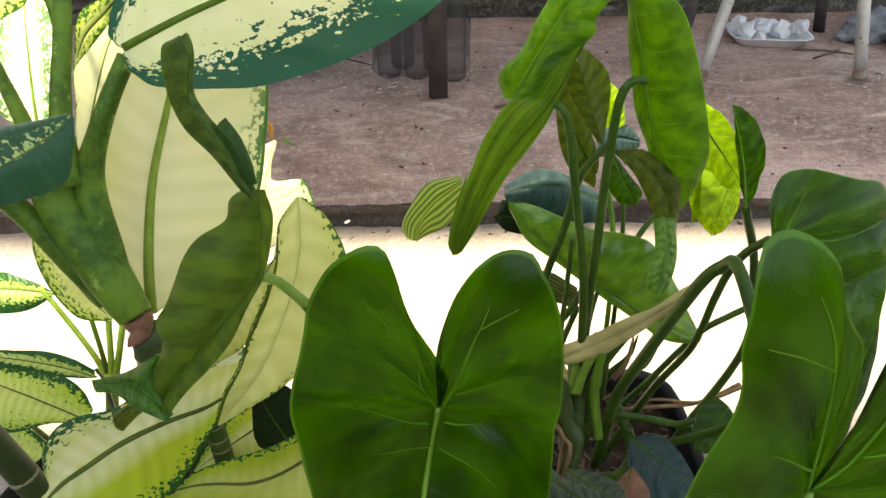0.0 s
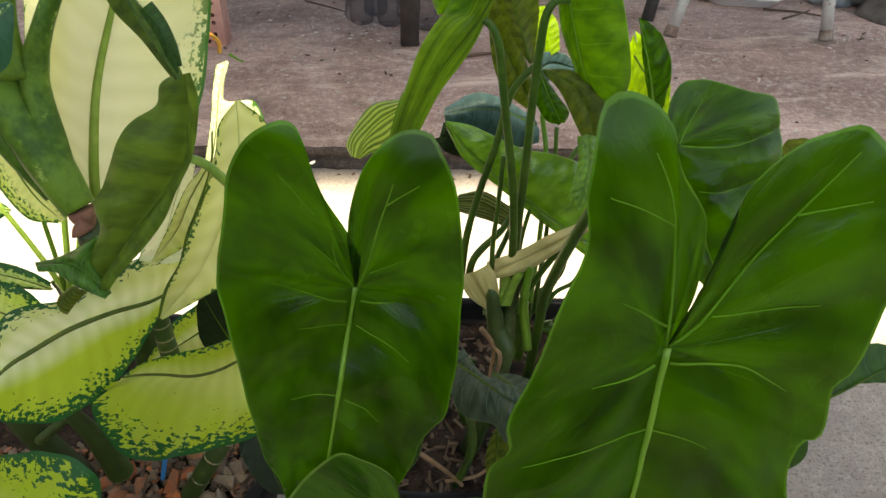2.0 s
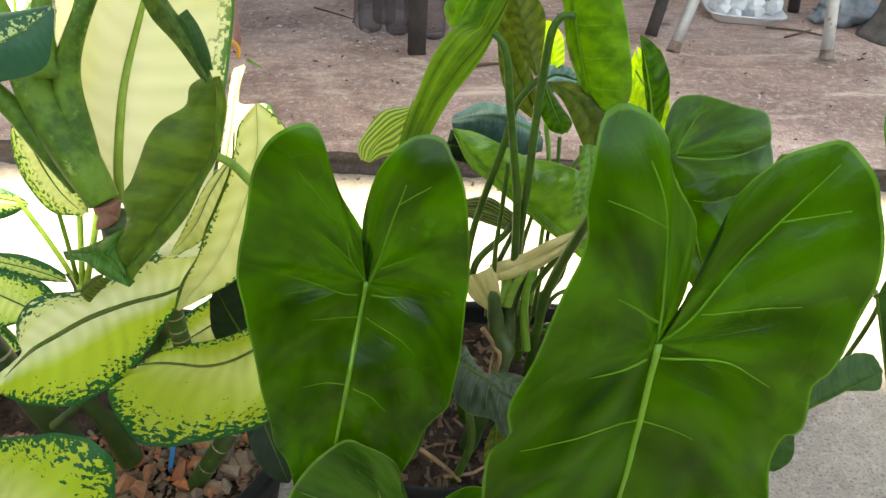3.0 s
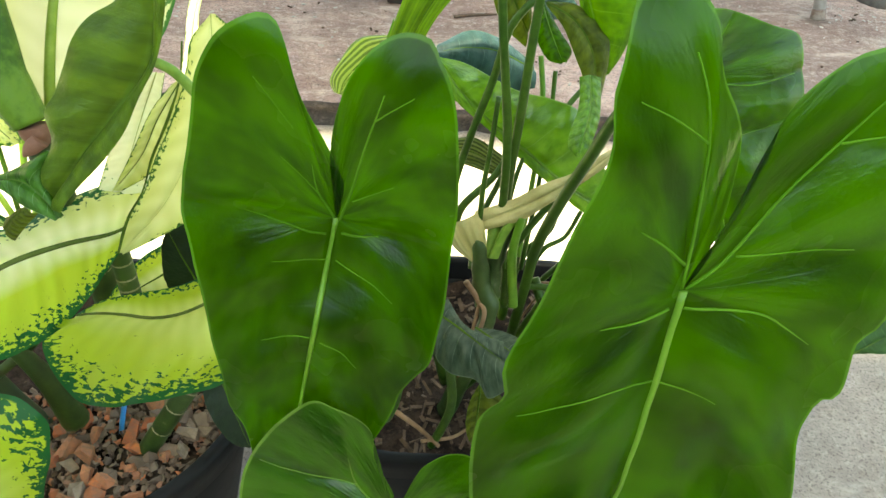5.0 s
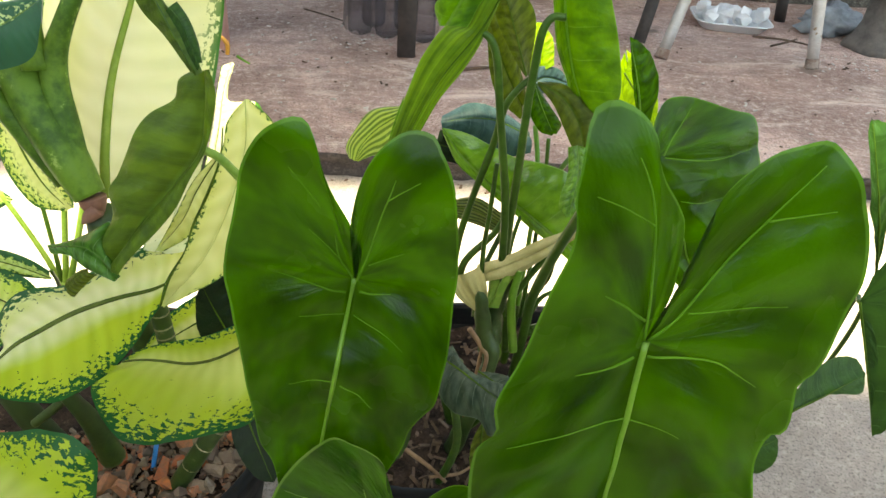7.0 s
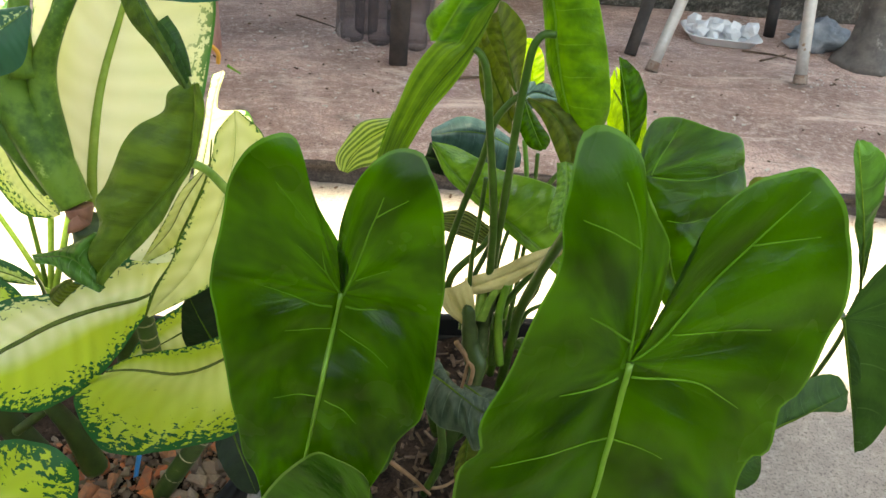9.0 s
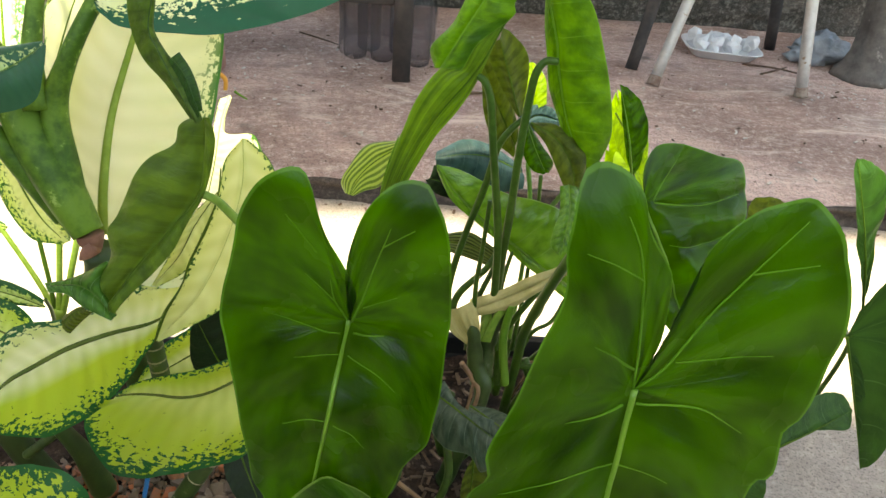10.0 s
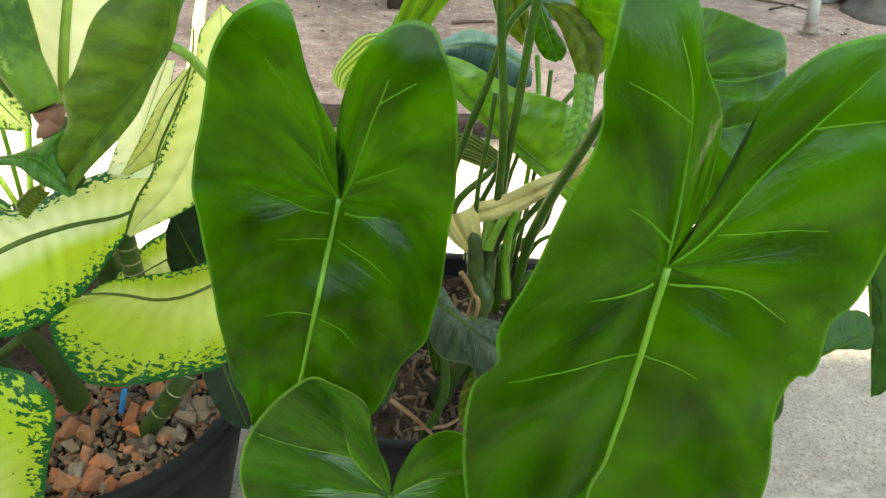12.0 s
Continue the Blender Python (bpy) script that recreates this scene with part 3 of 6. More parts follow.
def blade(plant, spine, edge_a, edge_b, material, belly=0.12, pleat=0.0, count=7, sweep=0.5, lump=0.01, wave=0.0, ply=0.0, rr=0.0012, taper=(1.0, 0.85, 0.55, 0.2), rib=None, label=""):
    """A bent or rolled leaf: its midrib and its two edges run through space; belly swells the halves, pleat ripples along the
    side veins, ply along the blade."""
    global leaf_count
    leaf_count += 1
    columns, rows = 64, 12
    mid, sides = even(spine, columns + 1), ((1, even(edge_a, columns + 1)), (-1, even(edge_b, columns + 1)))
    long = sum((b - a).length for a, b in zip(mid, mid[1:]))
    ups, last = [], Vector((0, -1, 0.3))
    for i in range(columns + 1):
        k = min(max(i, 1), columns - 1)
        n = (mid[k + 1] - mid[k - 1]).cross(sides[0][1][k] - sides[1][1][k])
        n = n.normalized() if n.length > 1e-9 else last
        last = n if n.dot(last) >= 0 else -n
        ups.append(last)
    bm = bmesh.new()
    vein, flat = bm.loops.layers.uv.new("vein"), bm.loops.layers.uv.new("flat")
    centre = [bm.verts.new(c) for c in mid]
    for sign, edge in sides:
        grid = []
        for i in range(columns + 1):
            s, w = i / columns, (edge[i] - mid[i]).length
            line = [(centre[i], (s, 0.0), (s * long, 0.0))]
            for j in range(1, rows + 1):
                r = j / rows
                swell = 4 * r * (1 - r)
                h = belly * w * swell + 0.10 * w * min(1.0, r * 6) * (1 - r)
                h += pleat * w * 4 * r ** 1.2 * (1 - r * 0.85) * math.cos(2 * math.pi * (count * s - sweep * r)) * math.sin(math.pi * s) ** 0.5
                h += ply * w * math.cos(2 * math.pi * (r * 3.2 + 0.25 * math.sin(3 * s))) * math.sin(math.pi * s)
                c = mid[i].lerp(edge[i], r)
                h += lump * long * 0.5 * noise.noise(c * 38 + Vector((leaf_count, 0, 0))) * min(1.0, r * 3)
                h += wave * r * r * math.sin(s * 31 + leaf_count) + wave * 0.6 * r * r * math.sin(s * 67)
                line.append((bm.verts.new(c + ups[i] * h), (s, r), (s * long, sign * r * w)))
            grid.append(line)
        for a, b in zip(grid, grid[1:]):
            for j in range(rows):
                quad = (a[j], a[j + 1], b[j + 1], b[j])
                f = bm.faces.new([q[0] for q in quad])
                for l, q in zip(f.loops, quad):
                    l[vein].uv = (q[1][0] + (0.37 if sign < 0 else 0), q[1][1])
                    l[flat].uv = (q[2][0] + leaf_count * 0.31, q[2][1])
    ob = part("leaf", bm, material, plant, label)
    pts = [m + n * (0.2 * rr) for m, n in zip(mid, ups)][:-2]
    part("midrib", tube(pts[::4], [rr * k for k in taper], 48, 8), rib or (RIB if material in (GREEN, YOUNG, PALE) else RIB_DARK), ob)
    return ob


def plant_base(name, place, label, category="potted plant"):
    ob = new(name)
    ob.location = place
    bpy.context.view_layer.update()
    return tagged(ob, label, category)


def hold(parent):
    """Sets the children of an Empty that stands at its base back to where they were built."""
    inverse = Matrix.Translation(parent.location).inverted()
    for child in parent.children:
        child.matrix_parent_inverse = inverse


# ---- the yard ----
def sheet(name, x0, x1, y0, y1, z, material, nx=2, ny=2, rough_edge=0.0, relief=0.0):
    bm = bmesh.new()
    rows = []
    for j in range(ny + 1):
        line = []
        for i in range(nx + 1):
            x, y = x0 + (x1 - x0) * i / nx, y0 + (y1 - y0) * j / ny
            if j == 0 and rough_edge:
                y += rough_edge * (noise.noise((x * 5, 0, 3)) + 0.6 * noise.noise((x * 23, 1, 3)))
            line.append(bm.verts.new((x, y, z + relief * noise.noise((x * 3, y * 3, 0)))))
        rows.append(line)
    for a, b in zip(rows, rows[1:]):
        for i in range(nx):
            bm.faces.new((a[i], a[i + 1], b[i + 1], b[i]))
    return bm, rows


KERB_Y, STEP, WALL_Y, WALL_H = 1.67, 0.062, 3.40, 0.85
bm, _ = sheet("ground", -60, 60, -60, 60, 0.0, GROUND, 8, 8)
tagged(part("ground", bm, GROUND), "pale grey concrete yard, partly in sun", "ground", kind="structure")

bm, rows = sheet("floor", -5, 7, KERB_Y, WALL_Y + 0.2, STEP, FLOOR, 600, 24, 0.012, 0.003)
tagged(part("floor", bm, FLOOR), "worn brown-grey concrete veranda floor", "floor", kind="structure")
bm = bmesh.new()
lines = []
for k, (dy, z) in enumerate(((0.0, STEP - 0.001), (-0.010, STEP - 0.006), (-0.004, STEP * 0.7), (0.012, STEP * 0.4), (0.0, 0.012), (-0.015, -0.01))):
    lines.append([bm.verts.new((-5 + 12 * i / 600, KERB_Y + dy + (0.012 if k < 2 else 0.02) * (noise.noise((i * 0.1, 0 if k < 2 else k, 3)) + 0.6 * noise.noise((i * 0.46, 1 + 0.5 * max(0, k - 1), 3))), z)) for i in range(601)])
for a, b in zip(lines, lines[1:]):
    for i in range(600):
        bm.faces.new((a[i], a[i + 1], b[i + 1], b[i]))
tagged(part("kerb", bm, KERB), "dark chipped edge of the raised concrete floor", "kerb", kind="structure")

bm = bmesh.new()
rows = [[bm.verts.new((-5 + 12 * i / 200, WALL_Y + 0.03 * noise.noise((i * 0.35, j * 0.5, 7)), WALL_H * j / 60)) for i in range(201)] for j in range(61)]
back = [[bm.verts.new((-5 + 12 * i / 200, WALL_Y + 0.18, WALL_H * j / 60)) for i in (0, 200)] for j in (0, 60)]
for a, b in zip(rows, rows[1:]):
    for i in range(200):
        bm.faces.new((a[i], a[i + 1], b[i + 1], b[i]))
bm.faces.new((back[0][0], back[0][1], back[1][1], back[1][0]))
tagged(part("wall_back", bm, WALL), "rough mossy grey masonry wall", "wall", kind="structure")

# unseen roofs, added so that only a strip of sun reaches the yard
ROOF_Z = 2.5
GAP_NEAR, GAP_FAR = -0.14, 0.46
tagged(part("roof_veranda", box((0.35, (GAP_FAR + 3.6) / 2, ROOF_Z + 0.02), (5.7, 3.6 - GAP_FAR, 0.04)), ROOF), "unseen roof added to shade the veranda", "roof", kind="structure")
tagged(part("roof_awning", box((1, (GAP_NEAR - 1.2) / 2, ROOF_Z + 0.02), (15, 1.2 + GAP_NEAR, 0.04)), ROOF), "unseen awning added to shade the near side", "roof", kind="structure")
# unseen dark wall and slab, added to dim light and reflections on the leaf fronts
tagged(part("wall_near", box((0.75, -1.5, 0.60), (9, 0.15, 1.20)), HOUSE), "unseen dark wall added to cut light from the near side", "wall", kind="structure")
tagged(part("floor_near", box((0.75, -0.78, 0.03), (9, 1.3, 0.07)), EARTH), "unseen dark slab added to cut reflections on the leaves", "floor", kind="structure")
# unseen side walls, added; their heights set how much sky light enters
tagged(part("wall_left", box((-3.6, 0.93, 1.1), (0.15, 4.7, 2.2)), HOUSE), "unseen side wall added to limit the sky light", "wall", kind="structure")
tagged(part("wall_right", box((5.1, 0.93, 0.45), (0.15, 4.7, 0.9)), HOUSE), "unseen side wall added to limit the sky light", "wall", kind="structure")


# ---- pots and soil ----
def ring(cx, cy, half, power, z, count, bm):
    out = []
    for k in range(count):
        a = 2 * math.pi * k / count
        c, s = math.cos(a), math.sin(a)
        q = (abs(c) ** power + abs(s) ** power) ** (-1 / power)
        out.append(bm.verts.new((cx + half * q * c, cy + half * q * s, z)))
    return out


def plant_pot(x, y, half, top, power, label):
    pot = plant_base("plant_pot", (x, y, 0), label, "plant pot")
    def shell(levels):
        bm = bmesh.new()
        rings = [ring(x, y, h, power, z, 64, bm) for h, z in levels]
        for a, b in zip(rings, rings[1:]):
            for k in range(64):
                bm.faces.new((a[k], a[(k + 1) % 64], b[(k + 1) % 64], b[k]))
        return bm, rings
    bm, rings = shell([(half * 0.68, 0.001), (half * 0.70, 0.004), (half * 0.93, top - 0.035), (half * 0.93, top - 0.03), (half * 0.90, top - 0.03), (half * 0.66, 0.008)])
    bm.faces.new(rings[0])
    part("body", bm, POT, pot)
    bm, _ = shell([(half * 0.94, top - 0.036), (half * 0.985, top - 0.034), (half, top - 0.006), (half * 0.992, top), (half * 0.94, top), (half * 0.925, top - 0.004), (half * 0.905, top - 0.05)])
    part("rim", bm, POT, pot)
    hold(pot)
    return pot


def soil_bed(name, x, y, half, z, power, label, heap=0.01):
    bm = bmesh.new()
    rings = [ring(x, y, half * k / 14, power if k > 4 else 2, z, 64, bm) for k in range(1, 15)]
    mid = bm.verts.new((x, y, z))
    for k in range(64):
        bm.faces.new((mid, rings[0][k], rings[0][(k + 1) % 64]))
    for a, b in zip(rings, rings[1:]):
        for k in range(64):
            bm.faces.new((a[k], b[k], b[(k + 1) % 64], a[(k + 1) % 64]))
    for v in bm.verts:
        v.co.z += heap * (noise.noise(v.co * 30) + noise.noise(v.co * 90) * 0.5)
    return tagged(part(name, bm, SOIL), label, "soil", kind="stuff")


DX, DY, DR, DZ = -0.19, 0.545, 0.195, 0.30
PX, PY, PR, PZ = 0.25, 0.648, 0.172, 0.262
plant_pot(DX, DY, DR, DZ, 2.0, "large black plastic pot filled with brick rubble")
plant_pot(PX, PY, PR, PZ, 7.0, "square black plastic pot with rounded corners")
dieff_soil = soil_bed("rubble_bed", DX, DY, DR * 0.9, DZ - 0.03, 2.0, "dark soil strewn with broken brick and stones")
soil_bed("potting_soil", PX, PY, PR * 0.9, PZ - 0.03, 7.0, "dark crumbly potting soil with roots")

# ---- the heart-leaved plant ----
philodendron = plant_base("philodendron", (PX, PY, PZ - 0.03), "glossy green heart-leaved plant in a black pot", "plant")
leaf(philodendron, (0.103, 0.365, 0.640), (0.060, 0.355, 0.386), (-0.008, -0.999, 0.040),
     [(-0.058, 0.004), (-0.145, -0.028), (-0.218, -0.038), (-0.294, -0.038), (-0.369, -0.028), (-0.421, -0.006), (-0.460, 0.031), (-0.478, 0.073), (-0.474, 0.112), (-0.455, 0.124), (-0.416, 0.155), (-0.358, 0.183), (-0.241, 0.218), (-0.114, 0.249), (0.021, 0.270), (0.136, 0.285), (0.208, 0.286), (0.304, 0.285), (0.352, 0.268), (0.430, 0.239), (0.528, 0.227), (0.84, 0.13)],
     [(-0.058, 0.004), (-0.129, 0.000), (-0.217, -0.044), (-0.285, -0.086), (-0.339, -0.113), (-0.412, -0.143), (-0.455, -0.171), (-0.460, -0.192), (-0.455, -0.215), (-0.427, -0.253), (-0.389, -0.279), (-0.317, -0.301), (-0.227, -0.307), (-0.144, -0.316), (-0.051, -0.328), (0.021, -0.331), (0.100, -0.305), (0.193, -0.275), (0.294, -0.245), (0.427, -0.207), (0.535, -0.177), (0.630, -0.128), (0.86, -0.07)],
     GREEN, bow=0.075, cup=-0.12, fold=0.16, wave=0.006, rr=0.0023, pleat=0.024, lean=0.34, curl=4.0, lump=0.030, quilt=0.010,
     veins=[[(0.012, 0.002), (-0.028, -0.018), (-0.083, -0.049), (-0.159, -0.069)], [(-0.072, -0.043), (-0.122, -0.085), (-0.167, -0.132)], [(-0.246, -0.114), (-0.304, -0.160), (-0.344, -0.197)], [(0.002, 0.008), (-0.089, 0.020), (-0.237, 0.030), (-0.306, 0.038), (-0.357, 0.044)], [(-0.068, 0.028), (-0.100, 0.063), (-0.141, 0.106)], [(-0.297, 0.037), (-0.332, 0.066), (-0.366, 0.099)], [(0.039, -0.000), (0.038, -0.048), (0.025, -0.110), (0.009, -0.201)], [(0.105, 0.003), (0.111, -0.049), (0.118, -0.123)], [(0.298, -0.003), (0.307, -0.061), (0.326, -0.119)], [(0.031, 0.018), (0.027, 0.056), (0.018, 0.101)], [(0.101, 0.017), (0.117, 0.060), (0.136, 0.119), (0.160, 0.163)], [(0.302, 0.017), (0.315, 0.068), (0.352, 0.116)]],
     petiole=[(0.103, 0.368, 0.640), (0.106, 0.392, 0.625), (0.130, 0.450, 0.550), (0.170, 0.530, 0.420), (0.200, 0.570, 0.280)], thick=0.0045)
leaf(philodendron, (0.273, 0.275, 0.672), (0.256, 0.250, 0.346), (0.044, -0.996, 0.074),
     [(-0.033, 0.009), (-0.071, 0.021), (-0.109, 0.022), (-0.170, 0.044), (-0.228, 0.054), (-0.267, 0.055), (-0.308, 0.078), (-0.350, 0.125), (-0.366, 0.165), (-0.374, 0.199), (-0.370, 0.224), (-0.347, 0.255), (-0.319, 0.283), (-0.274, 0.309), (-0.212, 0.337), (-0.133, 0.361), (-0.073, 0.354), (0.001, 0.348), (0.049, 0.331), (0.073, 0.306), (0.125, 0.313), (0.179, 0.312), (0.215, 0.276), (0.537, 0.324), (0.75, 0.22), (0.93, 0.09)],
     [(-0.035, 0.008), (-0.103, 0.018), (-0.166, 0.014), (-0.220, 0.005), (-0.244, -0.005), (-0.286, -0.038), (-0.327, -0.074), (-0.362, -0.092), (-0.384, -0.097), (-0.409, -0.115), (-0.425, -0.139), (-0.432, -0.166), (-0.428, -0.191), (-0.414, -0.202), (-0.385, -0.207), (-0.338, -0.207), (-0.304, -0.207), (-0.258, -0.196), (-0.207, -0.197), (-0.153, -0.207), (-0.082, -0.219), (-0.006, -0.232), (0.050, -0.256), (0.085, -0.263), (0.132, -0.254), (0.172, -0.280), (0.262, -0.283), (0.361, -0.267), (0.456, -0.247), (0.68, -0.20), (0.86, -0.10)],
     GREEN, bow=0.03, cup=-0.16, fold=0.10, fold_b=0.8, wave=0.006, rr=0.0026, pleat=0.024, lean=0.10, lean_a=-0.05, curl=4.0, lump=0.030, quilt=0.010,
     veins=[[(-0.004, -0.003), (-0.082, -0.018), (-0.180, -0.046), (-0.250, -0.067), (-0.310, -0.090), (-0.359, -0.120)], [(-0.252, -0.068), (-0.285, -0.126), (-0.305, -0.175)], [(-0.051, -0.017), (-0.098, -0.071), (-0.125, -0.115)], [(-0.003, 0.003), (-0.050, 0.042), (-0.147, 0.090), (-0.236, 0.143), (-0.298, 0.185), (-0.336, 0.216)], [(-0.239, 0.148), (-0.252, 0.199), (-0.263, 0.258)], [(-0.064, 0.059), (-0.072, 0.112), (-0.081, 0.172), (-0.083, 0.235)], [(0.028, 0.010), (0.025, 0.066), (0.028, 0.130), (0.053, 0.180), (0.077, 0.221)], [(0.022, -0.021), (0.029, -0.067), (0.033, -0.131)], [(0.155, -0.008), (0.133, -0.078), (0.143, -0.152), (0.169, -0.229)], [(0.159, -0.003), (0.171, 0.048), (0.199, 0.109)]],
     petiole=[(0.275, 0.282, 0.671), (0.281, 0.330, 0.667), (0.287, 0.380, 0.682), (0.282, 0.410, 0.706), (0.282, 0.430, 0.692), (0.277, 0.440, 0.676), (0.272, 0.460, 0.634), (0.262, 0.480, 0.578), (0.261, 0.520, 0.507), (0.268, 0.560, 0.438), (0.269, 0.590, 0.330)], thick=0.0043)
leaf(philodendron, (0.147, 0.300, 0.437), (0.149, 0.268, 0.312), (0.004, -0.969, 0.248),
     [(-0.17, 0.04), (-0.35, 0.14), (-0.40, 0.32), (-0.25, 0.48), (0.13, 0.48), (0.53, 0.35), (0.81, 0.16)],
     [(-0.17, -0.02), (-0.38, -0.12), (-0.56, -0.15), (-0.66, -0.32), (-0.67, -0.47), (-0.41, -0.70), (-0.03, -0.85), (0.32, -0.74), (0.71, -0.41), (0.90, -0.14)],
     FRESH, bow=0.06, cup=-0.2, fold=0.1, wave=0.01, rr=0.0022, pleat=0.012, lump=0.03, quilt=0.03,
     veins=[[(-0.026, -0.041), (-0.201, -0.206), (-0.362, -0.258)], [(-0.201, -0.206), (-0.230, -0.316), (-0.238, -0.536), (-0.243, -0.732)], [(-0.004, -0.061), (-0.012, -0.160), (-0.017, -0.261)], [(-0.008, 0.040), (-0.051, 0.115), (-0.094, 0.202), (-0.102, 0.298)]],
     petiole=[(0.147, 0.304, 0.428), (0.148, 0.335, 0.355), (0.160, 0.390, 0.300), (0.190, 0.470, 0.255)], thick=0.003)
leaf(philodendron, (0.314, 0.440, 0.705), (0.375, 0.420, 0.582), (0.107, -0.971, 0.211),
     [(-0.15, 0.05), (-0.24, 0.16), (-0.19, 0.30), (-0.03, 0.49), (0.10, 0.63), (0.30, 0.57), (0.49, 0.43), (0.74, 0.24)],
     [(-0.01, -0.05), (0.15, -0.11), (0.41, -0.17), (0.72, -0.11)],
     GREEN, bow=0.08, cup=-0.35, fold=0.1, wave=0.012, pleat=0.010, back=0.4, lump=0.035, quilt=0.03,
     veins=[[(0.016, 0.049), (-0.052, 0.139), (-0.134, 0.283)], [(0.028, 0.050), (0.143, 0.268), (0.228, 0.544)], [(0.261, 0.040), (0.347, 0.194), (0.390, 0.369)]],
     petiole=[(0.318, 0.450, 0.699), (0.315, 0.470, 0.676), (0.321, 0.500, 0.640), (0.329, 0.530, 0.593), (0.333, 0.550, 0.546), (0.334, 0.570, 0.502), (0.318, 0.590, 0.443), (0.304, 0.600, 0.392), (0.278, 0.610, 0.307)], thick=0.0033)
leaf(philodendron, (0.397, 0.700, 0.606), (0.381, 0.680, 0.574), (0.294, -0.873, 0.388),
     [(0.28, 0.41), (0.83, 0.32)],
     [(-0.44, -0.01), (-0.68, -0.54), (-0.12, -0.75), (0.79, -0.49)],
     LIME)
leaf(philodendron, (0.347, 0.660, 0.686), (0.389, 0.660, 0.632), (0.096, -0.993, 0.074),
     [(-0.15, 0.22), (0.19, 0.28), (0.68, 0.21)],
     [(0.20, -0.16), (0.57, -0.25), (0.97, -0.19)],
     LIME)
leaf(philodendron, (0.322, 0.500, 0.695), (0.293, 0.490, 0.776), (0.322, -0.947, -0.001),
     [(0.39, 0.05), (0.73, 0.03)],
     [(0.11, -0.10), (0.45, -0.20), (0.72, -0.18), (0.90, -0.09)],
     GREEN,
     petiole=[(0.322, 0.500, 0.695), (0.355, 0.530, 0.622), (0.385, 0.570, 0.503), (0.355, 0.600, 0.357)], thick=0.0035)
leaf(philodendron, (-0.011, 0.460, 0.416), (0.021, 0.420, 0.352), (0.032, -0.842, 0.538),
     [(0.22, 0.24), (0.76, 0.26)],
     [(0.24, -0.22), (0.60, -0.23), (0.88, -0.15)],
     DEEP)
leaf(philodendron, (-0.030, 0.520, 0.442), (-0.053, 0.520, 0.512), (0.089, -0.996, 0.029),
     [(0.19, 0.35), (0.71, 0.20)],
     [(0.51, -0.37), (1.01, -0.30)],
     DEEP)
# added out of sight behind the first leaf, to shade it from the backlight
leaf(philodendron, (0.100, 0.410, 0.595), (0.129, 0.400, 0.402), (0.022, -0.998, 0.055),
     [(0.05, 0.25), (0.22, 0.25), (0.56, 0.19), (0.88, 0.09)],
     [(0.09, -0.03), (0.41, -0.07), (0.82, -0.08)],
     DARK,
     petiole=[(0.120, 0.410, 0.620), (0.150, 0.460, 0.550), (0.190, 0.550, 0.350), (0.200, 0.570, 0.280)], thick=0.003)
leaf(philodendron, (0.216, 0.440, 0.424), (0.214, 0.420, 0.359), (0.096, -0.951, 0.293),
     [(0.25, 0.31), (0.80, 0.34)],
     [(0.33, -0.13), (0.70, -0.12)],
     OLIVE)
leaf(philodendron, (0.513, 0.620, 0.531), (0.513, 0.620, 0.622), (0.000, -1.000, 0.000),
     [(0.57, 0.16), (0.94, 0.20)],
     [(0.33, -0.22), (0.83, -0.25), (0.97, -0.13)],
     OLIVE)
leaf(philodendron, (0.291, 0.560, 0.402), (0.355, 0.520, 0.366), (0.049, -0.632, 0.773),
     [(0.23, 0.24), (0.64, 0.19)],
     [(0.16, -0.28), (0.57, -0.43), (0.87, -0.30)],
     BLUISH)
leaf(philodendron, (0.392, 0.580, 0.422), (0.358, 0.560, 0.380), (0.080, -0.922, 0.378),
     [(0.21, 0.33), (0.82, 0.26)],
     [(0.02, -0.35), (0.51, -0.41)],
     DARK)
leaf(philodendron, (0.287, 0.530, 0.396), (0.270, 0.500, 0.373), (-0.005, -0.609, 0.793),
     [(0.37, 0.53), (0.77, 0.53)],
     [(0.43, -0.20), (0.91, -0.24)],
     RUST)
leaf(philodendron, (0.215, 0.500, 0.429), (0.266, 0.470, 0.411), (-0.051, -0.571, 0.819),
     [(0.36, 0.18), (0.79, 0.22)],
     [(0.15, -0.27), (0.61, -0.29)],
     SILVER)
leaf(philodendron, (0.503, 0.600, 0.600), (0.502, 0.580, 0.462), (0.196, -0.971, 0.139),
     [(0.46, 0.00), (0.81, 0.02)],
     [(0.24, -0.17), (0.60, -0.17)],
     DARK)
part("leaf_base", crumple(tube([(0.256, 0.580, 0.512), (0.243, 0.580, 0.478), (0.237, 0.575, 0.446), (0.235, 0.565, 0.411)], [0.009, 0.01, 0.0095, 0.01], 48, 14), 0.002, 60.0), CANE, philodendron)
part("petiole", tube([(0.281, 0.585, 0.420), (0.291, 0.570, 0.399), (0.294, 0.555, 0.381), (0.282, 0.550, 0.359), (0.264, 0.560, 0.340), (0.215, 0.580, 0.250)], [0.0055], 36, 10), STALK, philodendron)
part("stalk", tube([(0.408, 0.620, 0.516), (0.386, 0.620, 0.502), (0.367, 0.620, 0.488), (0.346, 0.620, 0.459), (0.320, 0.620, 0.419), (0.292, 0.620, 0.380)], [0.0032], 36, 10), STALK, philodendron)
part("stalk", tube([(0.360, 0.580, 0.391), (0.327, 0.590, 0.395), (0.305, 0.600, 0.387)], [0.0035], 36, 10), STALK, philodendron)
